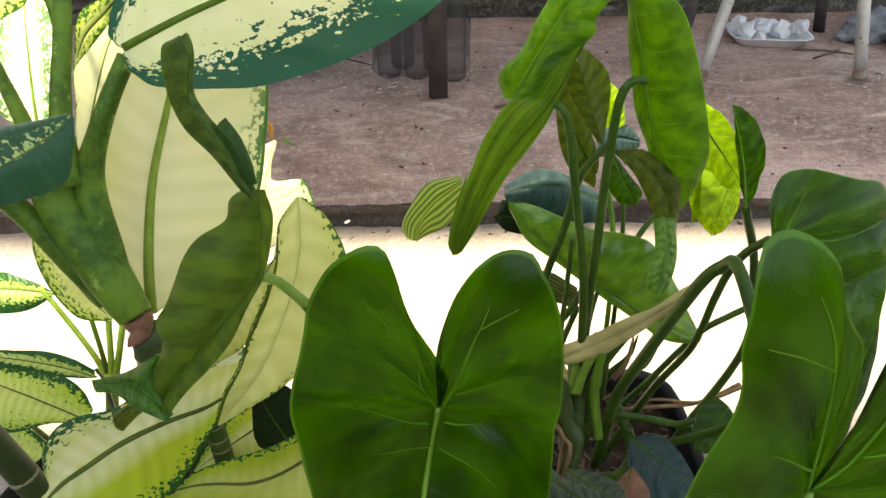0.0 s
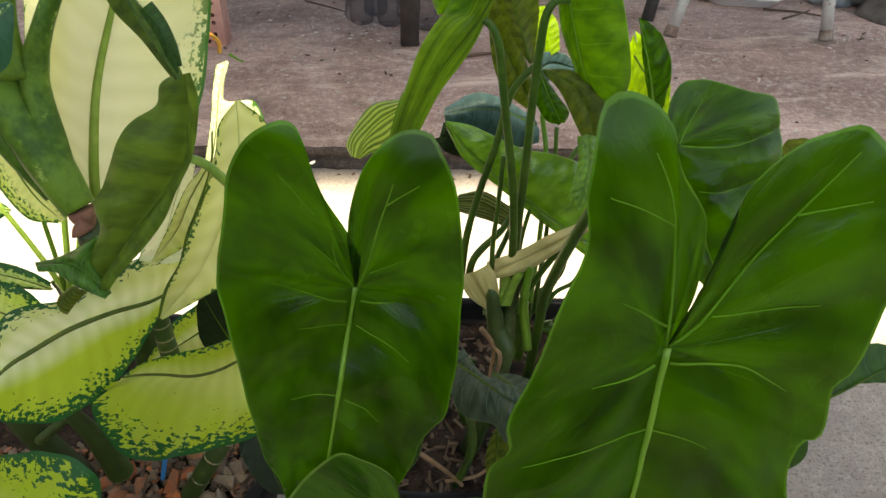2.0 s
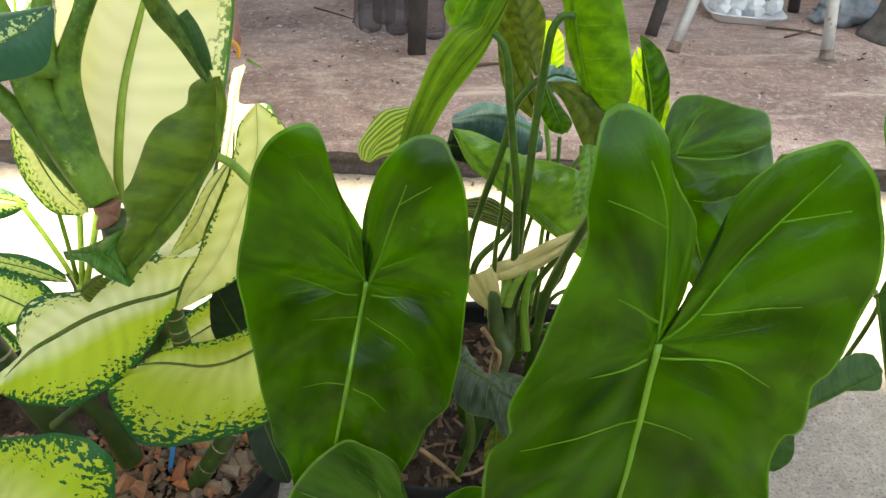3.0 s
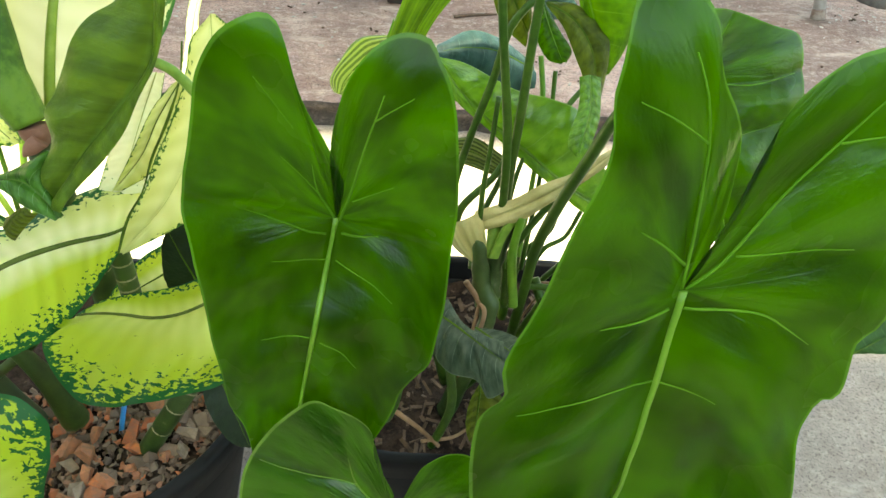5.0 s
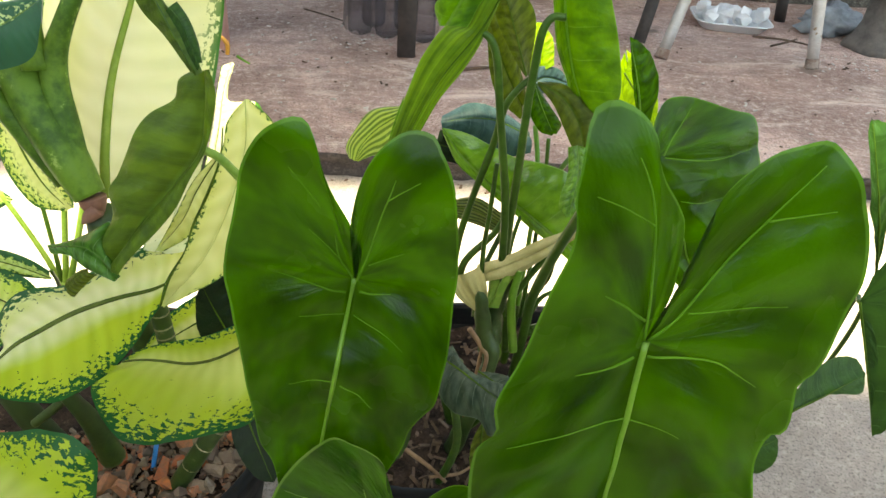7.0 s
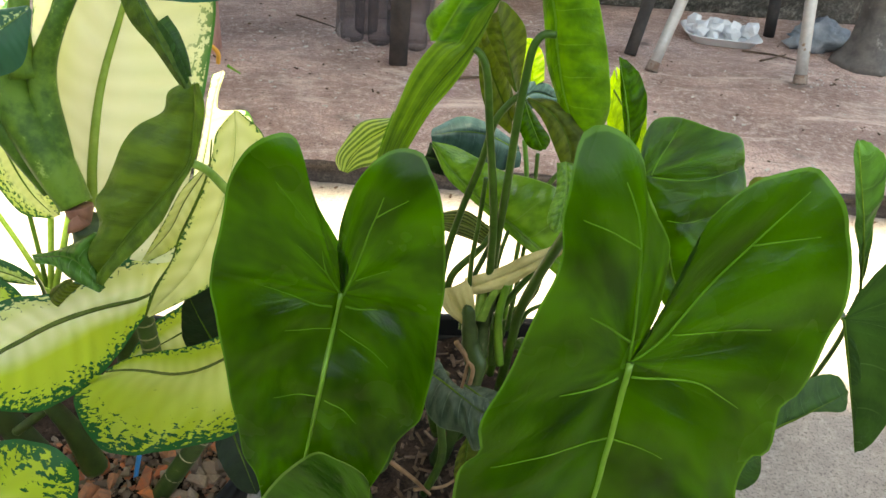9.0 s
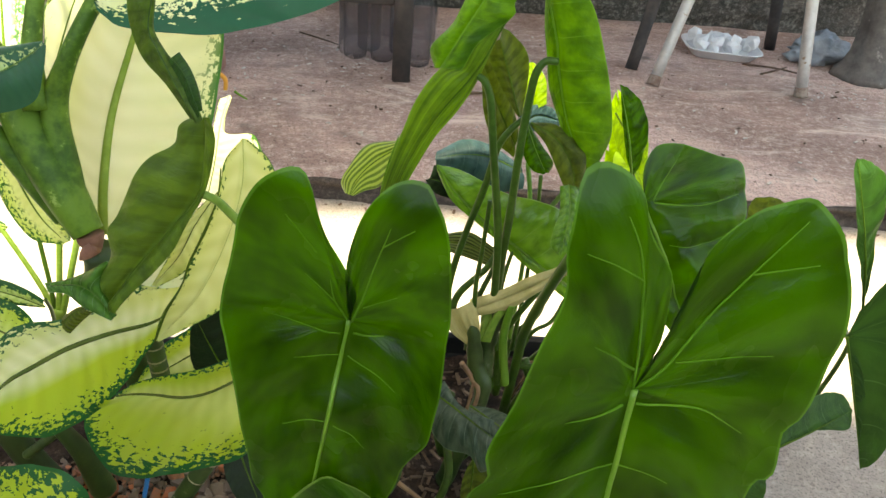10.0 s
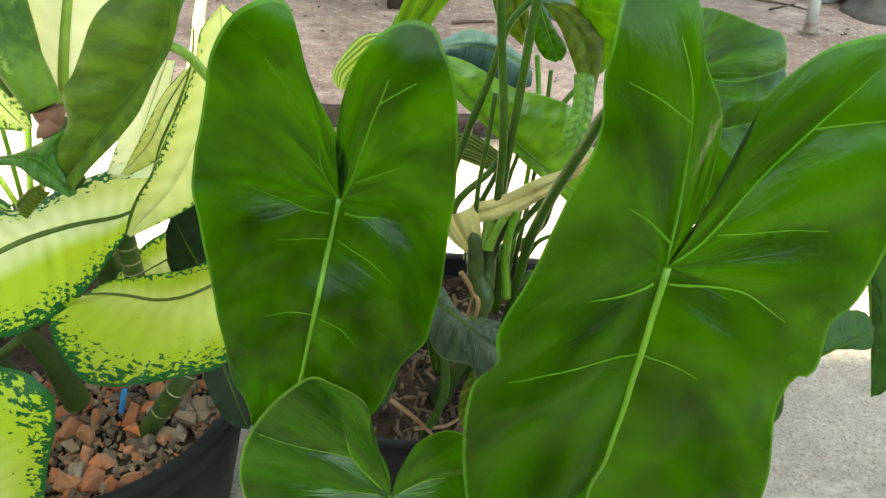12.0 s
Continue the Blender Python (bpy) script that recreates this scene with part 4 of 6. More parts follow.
part("stem", crumple(tube([(0.215, 0.560, 0.483), (0.218, 0.560, 0.473), (0.224, 0.560, 0.432), (0.233, 0.550, 0.389), (0.205, 0.565, 0.235)], [0.002, 0.006, 0.009, 0.0095, 0.011], 48, 14), 0.002, 60.0), CANE, philodendron)
part("stalk", tube([(0.245, 0.610, 0.497), (0.247, 0.600, 0.448), (0.256, 0.600, 0.400), (0.230, 0.600, 0.240)], [0.003], 36, 10), RIB, philodendron)
part("stalk", tube([(0.303, 0.620, 0.483), (0.297, 0.620, 0.456), (0.278, 0.620, 0.430), (0.268, 0.620, 0.402), (0.262, 0.620, 0.332)], [0.0008, 0.003, 0.0045, 0.005], 36, 10), STALK, philodendron)
part("stalk", tube([(0.290, 0.570, 0.408), (0.300, 0.560, 0.374), (0.284, 0.560, 0.341), (0.257, 0.570, 0.334), (0.220, 0.590, 0.260)], [0.004], 36, 10), STALK, philodendron)
part("root", tube([(0.436, 0.620, 0.418), (0.382, 0.620, 0.390), (0.310, 0.620, 0.385), (0.260, 0.620, 0.260)], [0.002, 0.0017, 0.001], 36, 10), ROOT, philodendron)
part("root", tube([(0.208, 0.550, 0.441), (0.222, 0.550, 0.417), (0.227, 0.540, 0.394), (0.200, 0.560, 0.240)], [0.003, 0.0025, 0.0015], 36, 10), ROOT, philodendron)
part("root", tube([(0.147, 0.515, 0.292), (0.173, 0.500, 0.283), (0.193, 0.490, 0.269)], [0.0028, 0.002], 36, 10), ROOT, philodendron)
part("root", tube([(0.174, 0.490, 0.277), (0.206, 0.500, 0.271), (0.225, 0.510, 0.275)], [0.002, 0.0016], 36, 10), ROOT, philodendron)
part("root", tube([(0.228, 0.560, 0.432), (0.223, 0.550, 0.409), (0.218, 0.540, 0.377)], [0.0022, 0.0016], 36, 10), ROOT, philodendron)
blade(philodendron, [(-0.017, 0.400, 0.849), (-0.013, 0.398, 0.841), (-0.016, 0.395, 0.823), (-0.010, 0.392, 0.809), (-0.001, 0.389, 0.789), (0.008, 0.385, 0.770)],
      [(-0.023, 0.410, 0.846), (-0.029, 0.408, 0.842), (-0.030, 0.405, 0.825), (-0.024, 0.400, 0.805), (-0.010, 0.395, 0.790), (0.004, 0.390, 0.771)],
      [(-0.023, 0.420, 0.843), (-0.018, 0.418, 0.839), (-0.020, 0.413, 0.816), (-0.009, 0.409, 0.801), (-0.006, 0.408, 0.798), (0.003, 0.405, 0.790), (0.006, 0.400, 0.767)],
      BACK, belly=0.2, lump=0.02, rr=0.0006, rib=STALK)
blade(philodendron, [(-0.004, 0.392, 0.808), (0.002, 0.391, 0.800), (0.006, 0.389, 0.790), (0.009, 0.388, 0.777)],
      [(-0.006, 0.392, 0.806), (-0.001, 0.391, 0.795), (0.003, 0.389, 0.782), (0.007, 0.388, 0.771)],
      [(-0.007, 0.405, 0.804), (0.002, 0.402, 0.797), (0.008, 0.398, 0.786), (0.009, 0.395, 0.775)],
      DARK, belly=0.35, lump=0.01, rr=0.0004, rib=STALK)
blade(philodendron, [(0.012, 0.400, 0.768), (0.007, 0.399, 0.740), (0.001, 0.398, 0.714), (-0.021, 0.397, 0.686), (-0.048, 0.396, 0.653), (-0.074, 0.395, 0.617)],
      [(0.003, 0.410, 0.765), (-0.009, 0.409, 0.758), (-0.014, 0.408, 0.745), (-0.032, 0.407, 0.734), (-0.042, 0.406, 0.721), (-0.058, 0.404, 0.691), (-0.066, 0.404, 0.678), (-0.066, 0.403, 0.659), (-0.079, 0.401, 0.635), (-0.080, 0.401, 0.623), (-0.075, 0.400, 0.610)],
      [(0.016, 0.390, 0.773), (0.018, 0.389, 0.757), (0.013, 0.389, 0.736), (0.006, 0.388, 0.717), (-0.003, 0.388, 0.702), (-0.019, 0.387, 0.673), (-0.036, 0.386, 0.653), (-0.050, 0.386, 0.638), (-0.064, 0.385, 0.620)],
      BACK, belly=0.16, pleat=0.02, count=6, sweep=1.0, lump=0.03, rr=0.0011, taper=(0.3, 0.9, 0.9, 0.3))
blade(philodendron, [(-0.121, 0.410, 0.621), (-0.094, 0.401, 0.632), (-0.078, 0.393, 0.629), (-0.066, 0.385, 0.616)],
      [(-0.127, 0.420, 0.615), (-0.095, 0.412, 0.632), (-0.071, 0.406, 0.651), (-0.074, 0.402, 0.635), (-0.070, 0.395, 0.609)],
      [(-0.115, 0.400, 0.625), (-0.100, 0.395, 0.628), (-0.086, 0.388, 0.622), (-0.065, 0.380, 0.618)],
      CURL, belly=0.22, lump=0.02, rr=0.0006)
blade(philodendron, [(-0.122, 0.420, 0.579), (-0.109, 0.414, 0.595), (-0.097, 0.410, 0.604)],
      [(-0.120, 0.420, 0.587), (-0.105, 0.414, 0.601), (-0.096, 0.410, 0.606)],
      [(-0.118, 0.420, 0.570), (-0.104, 0.415, 0.587), (-0.091, 0.410, 0.601)],
      OLIVE, belly=0.15, rr=0.0005)
blade(philodendron, [(0.164, 0.590, 0.744), (0.185, 0.585, 0.787), (0.206, 0.580, 0.825), (0.232, 0.575, 0.853)],
      [(0.159, 0.600, 0.740), (0.154, 0.598, 0.760), (0.171, 0.595, 0.783), (0.184, 0.592, 0.812), (0.200, 0.589, 0.838), (0.223, 0.585, 0.858)],
      [(0.181, 0.575, 0.749), (0.193, 0.573, 0.774), (0.218, 0.570, 0.798), (0.218, 0.569, 0.810), (0.228, 0.567, 0.826), (0.238, 0.565, 0.851)],
      YOUNG, belly=0.15, pleat=0.01, count=5, lump=0.03, rr=0.0011)
blade(philodendron, [(0.214, 0.572, 0.796), (0.194, 0.580, 0.748), (0.164, 0.587, 0.701), (0.141, 0.594, 0.652), (0.122, 0.600, 0.596)],
      [(0.209, 0.572, 0.798), (0.185, 0.577, 0.778), (0.177, 0.581, 0.752), (0.162, 0.583, 0.745), (0.145, 0.587, 0.718), (0.134, 0.592, 0.685), (0.124, 0.596, 0.651), (0.115, 0.600, 0.614), (0.117, 0.602, 0.593)],
      [(0.217, 0.578, 0.797), (0.206, 0.582, 0.768), (0.197, 0.585, 0.739), (0.183, 0.588, 0.708), (0.163, 0.592, 0.677), (0.147, 0.596, 0.642), (0.138, 0.598, 0.622), (0.126, 0.600, 0.598)],
      PLEATED, belly=0.12, ply=0.035, lump=0.02, rr=0.0010)
blade(philodendron, [(0.132, 0.602, 0.659), (0.127, 0.603, 0.637), (0.121, 0.606, 0.594)],
      [(0.130, 0.603, 0.674), (0.120, 0.605, 0.640), (0.114, 0.606, 0.604), (0.119, 0.607, 0.590)],
      [(0.135, 0.600, 0.663), (0.141, 0.602, 0.635), (0.131, 0.604, 0.612), (0.122, 0.605, 0.591)],
      YOUNG, belly=0.10, lump=0.02, rr=0.0006)
blade(philodendron, [(0.240, 0.580, 0.834), (0.249, 0.583, 0.808), (0.261, 0.587, 0.775), (0.266, 0.589, 0.754), (0.280, 0.593, 0.710), (0.298, 0.597, 0.671), (0.314, 0.600, 0.637)],
      [(0.244, 0.590, 0.826), (0.249, 0.593, 0.788), (0.255, 0.595, 0.762), (0.263, 0.598, 0.729), (0.277, 0.600, 0.698), (0.285, 0.602, 0.676), (0.303, 0.604, 0.646), (0.314, 0.605, 0.634)],
      [(0.250, 0.575, 0.839), (0.271, 0.578, 0.824), (0.287, 0.581, 0.805), (0.303, 0.586, 0.770), (0.317, 0.590, 0.732), (0.327, 0.594, 0.692), (0.323, 0.597, 0.661), (0.315, 0.600, 0.637)],
      YOUNG, belly=0.18, pleat=0.012, count=6, lump=0.02, rr=0.0014)
blade(philodendron, [(0.240, 0.600, 0.700), (0.228, 0.596, 0.732), (0.212, 0.590, 0.773)],
      [(0.240, 0.610, 0.696), (0.224, 0.607, 0.719), (0.208, 0.602, 0.748), (0.203, 0.600, 0.765)],
      [(0.244, 0.610, 0.696), (0.242, 0.604, 0.752), (0.224, 0.601, 0.775), (0.215, 0.600, 0.780)],
      OLIVE, belly=-0.15, lump=0.03, rr=0.0010)
blade(philodendron, [(0.245, 0.630, 0.658), (0.227, 0.627, 0.690), (0.211, 0.623, 0.723), (0.200, 0.620, 0.749)],
      [(0.245, 0.630, 0.644), (0.221, 0.627, 0.665), (0.209, 0.625, 0.694), (0.204, 0.622, 0.724), (0.198, 0.620, 0.744)],
      [(0.246, 0.630, 0.676), (0.233, 0.630, 0.709), (0.219, 0.630, 0.737), (0.207, 0.630, 0.749)],
      OLIVE, belly=0.15, lump=0.03, rr=0.0010)
blade(philodendron, [(0.251, 0.600, 0.694), (0.276, 0.593, 0.683), (0.295, 0.586, 0.656), (0.304, 0.575, 0.611)],
      [(0.253, 0.605, 0.693), (0.276, 0.600, 0.694), (0.299, 0.594, 0.679), (0.308, 0.590, 0.661), (0.307, 0.580, 0.609)],
      [(0.251, 0.600, 0.692), (0.267, 0.594, 0.677), (0.280, 0.587, 0.655), (0.292, 0.581, 0.633), (0.302, 0.575, 0.610)],
      OLIVE, belly=0.16, pleat=0.01, count=5, lump=0.012, rr=0.0009)
blade(philodendron, [(0.247, 0.600, 0.695), (0.258, 0.595, 0.672), (0.271, 0.590, 0.649)],
      [(0.249, 0.605, 0.694), (0.266, 0.600, 0.672), (0.278, 0.597, 0.657), (0.275, 0.595, 0.646)],
      [(0.246, 0.600, 0.693), (0.246, 0.596, 0.669), (0.257, 0.592, 0.651), (0.269, 0.590, 0.647)],
      GREEN, belly=0.2, lump=0.02, rr=0.0008)
blade(philodendron, [(0.268, 0.690, 0.671), (0.266, 0.695, 0.697), (0.261, 0.700, 0.719)],
      [(0.257, 0.690, 0.674), (0.255, 0.696, 0.702), (0.258, 0.700, 0.718)],
      [(0.282, 0.690, 0.679), (0.278, 0.696, 0.704), (0.264, 0.700, 0.719)],
      LIME, belly=0.1, lump=0.02, rr=0.0008)
blade(philodendron, [(0.386, 0.710, 0.608), (0.379, 0.710, 0.649), (0.363, 0.710, 0.679)],
      [(0.413, 0.710, 0.600), (0.403, 0.710, 0.642), (0.376, 0.710, 0.679), (0.359, 0.710, 0.693)],
      [(0.371, 0.710, 0.557), (0.364, 0.710, 0.622), (0.355, 0.710, 0.663), (0.358, 0.710, 0.690)],
      LIME, belly=0.1, lump=0.03, rr=0.0008)
blade(philodendron, [(0.381, 0.715, 0.613), (0.387, 0.713, 0.585), (0.395, 0.710, 0.546)],
      [(0.414, 0.715, 0.608), (0.418, 0.713, 0.573), (0.408, 0.711, 0.549), (0.397, 0.710, 0.542)],
      [(0.362, 0.715, 0.620), (0.367, 0.713, 0.578), (0.381, 0.711, 0.557), (0.395, 0.710, 0.542)],
      LIME, belly=0.1, lump=0.03, rr=0.0008)
blade(philodendron, [(0.267, 0.690, 0.598), (0.230, 0.683, 0.617), (0.199, 0.676, 0.622), (0.169, 0.670, 0.618)],
      [(0.264, 0.700, 0.603), (0.231, 0.696, 0.625), (0.200, 0.693, 0.632), (0.172, 0.690, 0.617)],
      [(0.269, 0.680, 0.583), (0.241, 0.677, 0.579), (0.214, 0.674, 0.596), (0.188, 0.672, 0.608), (0.171, 0.670, 0.610)],
      BLUISH, belly=0.12, pleat=0.01, count=5, lump=0.02, rr=0.0009)
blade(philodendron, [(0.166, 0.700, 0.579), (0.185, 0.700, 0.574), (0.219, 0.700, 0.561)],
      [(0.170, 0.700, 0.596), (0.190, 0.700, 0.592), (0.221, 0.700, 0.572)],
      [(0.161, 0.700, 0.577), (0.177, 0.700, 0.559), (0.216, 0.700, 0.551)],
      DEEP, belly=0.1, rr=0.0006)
blade(philodendron, [(0.256, 0.680, 0.656), (0.273, 0.689, 0.666), (0.301, 0.700, 0.657)],
      [(0.254, 0.680, 0.668), (0.265, 0.686, 0.678), (0.288, 0.694, 0.674), (0.301, 0.700, 0.660)],
      [(0.259, 0.680, 0.650), (0.279, 0.689, 0.649), (0.301, 0.700, 0.650)],
      BLUISH, belly=0.1, rr=0.0007)
blade(philodendron, [(0.170, 0.640, 0.625), (0.193, 0.634, 0.597), (0.228, 0.626, 0.567), (0.260, 0.619, 0.546), (0.297, 0.611, 0.520), (0.330, 0.605, 0.503), (0.358, 0.600, 0.493)],
      [(0.170, 0.640, 0.627), (0.201, 0.636, 0.621), (0.237, 0.631, 0.605), (0.272, 0.626, 0.599), (0.300, 0.623, 0.591), (0.315, 0.620, 0.570), (0.333, 0.616, 0.541), (0.344, 0.614, 0.520), (0.362, 0.610, 0.489)],
      [(0.171, 0.640, 0.619), (0.187, 0.634, 0.590), (0.218, 0.627, 0.566), (0.260, 0.617, 0.534), (0.293, 0.610, 0.511), (0.315, 0.605, 0.494), (0.336, 0.601, 0.488), (0.356, 0.597, 0.491)],
      PALE, belly=0.12, pleat=0.03, count=6, sweep=-0.8, lump=0.03, rr=0.0016, taper=(0.3, 1.0, 1.1, 0.7), rib=RIB)
blade(philodendron, [(0.290, 0.570, 0.648), (0.293, 0.559, 0.626), (0.290, 0.549, 0.606), (0.287, 0.540, 0.589)],
      [(0.282, 0.570, 0.646), (0.284, 0.562, 0.625), (0.279, 0.553, 0.604), (0.279, 0.549, 0.593), (0.287, 0.545, 0.585)],
      [(0.300, 0.570, 0.646), (0.302, 0.556, 0.617), (0.296, 0.546, 0.597), (0.288, 0.540, 0.589)],
      PALE, belly=0.15, lump=0.01, rr=0.0008)
blade(philodendron, [(0.130, 0.720, 0.605), (0.103, 0.694, 0.597), (0.087, 0.675, 0.586), (0.080, 0.660, 0.574)],
      [(0.128, 0.730, 0.609), (0.095, 0.709, 0.611), (0.076, 0.690, 0.592), (0.069, 0.679, 0.579), (0.075, 0.670, 0.569)],
      [(0.128, 0.700, 0.584), (0.111, 0.683, 0.574), (0.096, 0.670, 0.575), (0.084, 0.660, 0.573)],
      STRIPE_GREEN, belly=0.22, ply=0.03, lump=0.01, rr=0.0008)
blade(philodendron, [(0.185, 0.660, 0.521), (0.213, 0.651, 0.524), (0.243, 0.640, 0.512)],
      [(0.187, 0.665, 0.529), (0.213, 0.656, 0.538), (0.243, 0.645, 0.525)],
      [(0.185, 0.655, 0.514), (0.221, 0.646, 0.507), (0.241, 0.640, 0.502)],
      STRIPE_DARK, belly=0.12, ply=0.03, lump=0.02, rr=0.0008)
blade(philodendron, [(0.177, 0.465, 0.476), (0.191, 0.454, 0.474), (0.210, 0.438, 0.470), (0.230, 0.420, 0.467)],
      [(0.184, 0.475, 0.485), (0.197, 0.462, 0.471), (0.211, 0.452, 0.468), (0.230, 0.440, 0.471)],
      [(0.172, 0.455, 0.476), (0.175, 0.442, 0.452), (0.188, 0.433, 0.440), (0.209, 0.422, 0.444), (0.219, 0.413, 0.433), (0.232, 0.405, 0.453)],
      SILVER, belly=0.14, pleat=0.05, count=5, sweep=1.2, lump=0.02, rr=0.0012)
blade(philodendron, [(0.215, 0.580, 0.488), (0.249, 0.573, 0.512), (0.276, 0.567, 0.535), (0.300, 0.560, 0.560), (0.319, 0.554, 0.585), (0.331, 0.550, 0.603)],
      [(0.213, 0.585, 0.499), (0.244, 0.578, 0.518), (0.267, 0.573, 0.539), (0.293, 0.567, 0.557), (0.312, 0.561, 0.580), (0.333, 0.555, 0.601)],
      [(0.218, 0.575, 0.483), (0.254, 0.569, 0.501), (0.276, 0.565, 0.524), (0.297, 0.560, 0.547), (0.318, 0.555, 0.574), (0.332, 0.550, 0.602)],
      DRY, belly=0.3, ply=0.02, lump=0.05, rr=0.0005, rib=DRY)
blade(philodendron, [(0.194, 0.575, 0.492), (0.204, 0.568, 0.478), (0.217, 0.560, 0.461)],
      [(0.185, 0.575, 0.491), (0.193, 0.568, 0.470), (0.212, 0.560, 0.458)],
      [(0.217, 0.580, 0.503), (0.223, 0.570, 0.485), (0.226, 0.560, 0.466)],
      DRY, belly=0.2, ply=0.05, lump=0.05, rr=0.0007, rib=DRY)
blade(philodendron, [(0.242, 0.580, 0.493), (0.235, 0.570, 0.478), (0.226, 0.560, 0.463)],
      [(0.226, 0.580, 0.481), (0.225, 0.572, 0.472), (0.219, 0.560, 0.461)],
      [(0.267, 0.580, 0.513), (0.245, 0.568, 0.487), (0.237, 0.560, 0.462)],
      STALK_PALE, belly=0.25, lump=0.03, rr=0.0007, rib=RIB)
part("stalk", tube([(0.223, 0.600, 0.610), (0.220, 0.589, 0.560), (0.217, 0.581, 0.517), (0.219, 0.569, 0.451), (0.225, 0.560, 0.402)], [0.0022, 0.0024, 0.0026, 0.003, 0.004], 36, 12), STALK, philodendron)
part("stalk", tube([(0.292, 0.600, 0.511), (0.267, 0.593, 0.473), (0.252, 0.587, 0.441), (0.254, 0.580, 0.385)], [0.0035, 0.0035, 0.004, 0.004], 36, 12), STALK, philodendron)
part("stalk", tube([(0.266, 0.660, 0.625), (0.272, 0.646, 0.584), (0.271, 0.625, 0.518), (0.264, 0.600, 0.435)], [0.0026, 0.0026, 0.0026, 0.003], 36, 12), RIB, philodendron)
part("stalk", tube([(0.282, 0.660, 0.611), (0.282, 0.647, 0.570), (0.277, 0.623, 0.497), (0.269, 0.600, 0.419)], [0.0022, 0.0022, 0.0024, 0.003], 36, 12), STALK, philodendron)
part("stalk", tube([(0.243, 0.620, 0.542), (0.230, 0.614, 0.519), (0.203, 0.606, 0.490), (0.196, 0.600, 0.463)], [0.0035, 0.0035, 0.004, 0.004], 36, 12), STALK, philodendron)
part("stalk", tube([(0.242, 0.630, 0.513), (0.227, 0.612, 0.487), (0.217, 0.599, 0.465), (0.215, 0.580, 0.433)], [0.003, 0.003, 0.003, 0.003], 36, 12), STALK, philodendron)
part("stalk", tube([(0.268, 0.630, 0.565), (0.256, 0.618, 0.537), (0.247, 0.602, 0.496), (0.247, 0.580, 0.435)], [0.0022, 0.0022, 0.0025, 0.003], 36, 12), STALK, philodendron)
part("stalk", tube([(0.255, 0.570, 0.505), (0.251, 0.566, 0.463), (0.259, 0.560, 0.404)], [0.004, 0.0045, 0.005], 36, 12), RIB, philodendron)
part("stalk", tube([(0.318, 0.600, 0.494), (0.306, 0.594, 0.467), (0.285, 0.588, 0.454), (0.270, 0.580, 0.419)], [0.0022, 0.0022, 0.0025, 0.003], 36, 12), STALK, philodendron)
part("root", tube([(0.430, 0.640, 0.396), (0.385, 0.626, 0.384), (0.331, 0.611, 0.393), (0.292, 0.600, 0.401)], [0.0022, 0.0022, 0.0022, 0.0022], 36, 12), ROOT, philodendron)
part("stalk", tube([(0.374, 0.520, 0.460), (0.356, 0.540, 0.427), (0.334, 0.560, 0.395)], [0.0042, 0.0042, 0.0042], 36, 12), STALK, philodendron)
part("stalk", tube([(0.292, 0.600, 0.496), (0.289, 0.600, 0.466), (0.278, 0.600, 0.444)], [0.0012, 0.0024, 0.003], 36, 12), ROOT, philodendron)
part("stalk", tube([(0.352, 0.560, 0.424), (0.332, 0.565, 0.415), (0.301, 0.573, 0.417), (0.274, 0.580, 0.414)], [0.003, 0.003, 0.0035, 0.004], 36, 12), STALK, philodendron)
part("petiole", tube([(0.194, 0.585, 0.743), (0.203, 0.585, 0.736), (0.210, 0.584, 0.719), (0.217, 0.584, 0.676), (0.225, 0.583, 0.629), (0.233, 0.582, 0.577), (0.237, 0.581, 0.515), (0.238, 0.580, 0.447)], [0.0032, 0.0034, 0.0036, 0.0037, 0.0038, 0.004, 0.0042, 0.005], 36, 12), STALK, philodendron)
part("petiole", tube([(0.263, 0.578, 0.761), (0.252, 0.579, 0.760), (0.245, 0.579, 0.747), (0.243, 0.581, 0.716), (0.242, 0.583, 0.676), (0.242, 0.585, 0.614), (0.241, 0.588, 0.546), (0.241, 0.590, 0.470)], [0.0032, 0.0034, 0.0036, 0.0037, 0.0038, 0.004, 0.0042, 0.005], 36, 12), STALK, philodendron)
part("petiole", tube([(0.246, 0.600, 0.699), (0.235, 0.600, 0.688), (0.224, 0.600, 0.668), (0.216, 0.600, 0.625), (0.203, 0.600, 0.573), (0.192, 0.600, 0.516), (0.188, 0.600, 0.447)], [0.003, 0.0032, 0.0034, 0.0035, 0.0036, 0.0038, 0.004], 36, 12), STALK, philodendron)
part("petiole", tube([(0.004, 0.392, 0.717), (0.006, 0.392, 0.717), (0.008, 0.393, 0.716), (0.015, 0.395, 0.710), (0.026, 0.400, 0.692)], [0.0012, 0.0027, 0.0028, 0.0029, 0.0032], 36, 12), STALK_PALE, philodendron)
part("petiole", tube([(0.026, 0.400, 0.692), (0.039, 0.431, 0.637), (0.105, 0.498, 0.512), (0.203, 0.560, 0.384)], [0.0036, 0.0036, 0.0038, 0.004], 36, 12), STALK, philodendron)
part("petiole", tube([(0.192, 0.470, 0.408), (0.199, 0.481, 0.354), (0.197, 0.490, 0.311), (0.186, 0.500, 0.257)], [0.0042, 0.0044, 0.0044, 0.0046], 36, 12), STALK, philodendron)
part("stalk", tube([(0.318, 0.660, 0.601), (0.309, 0.656, 0.594), (0.297, 0.649, 0.580), (0.284, 0.640, 0.558)], [0.0028, 0.0028, 0.0028], 36, 12), STALK, philodendron)
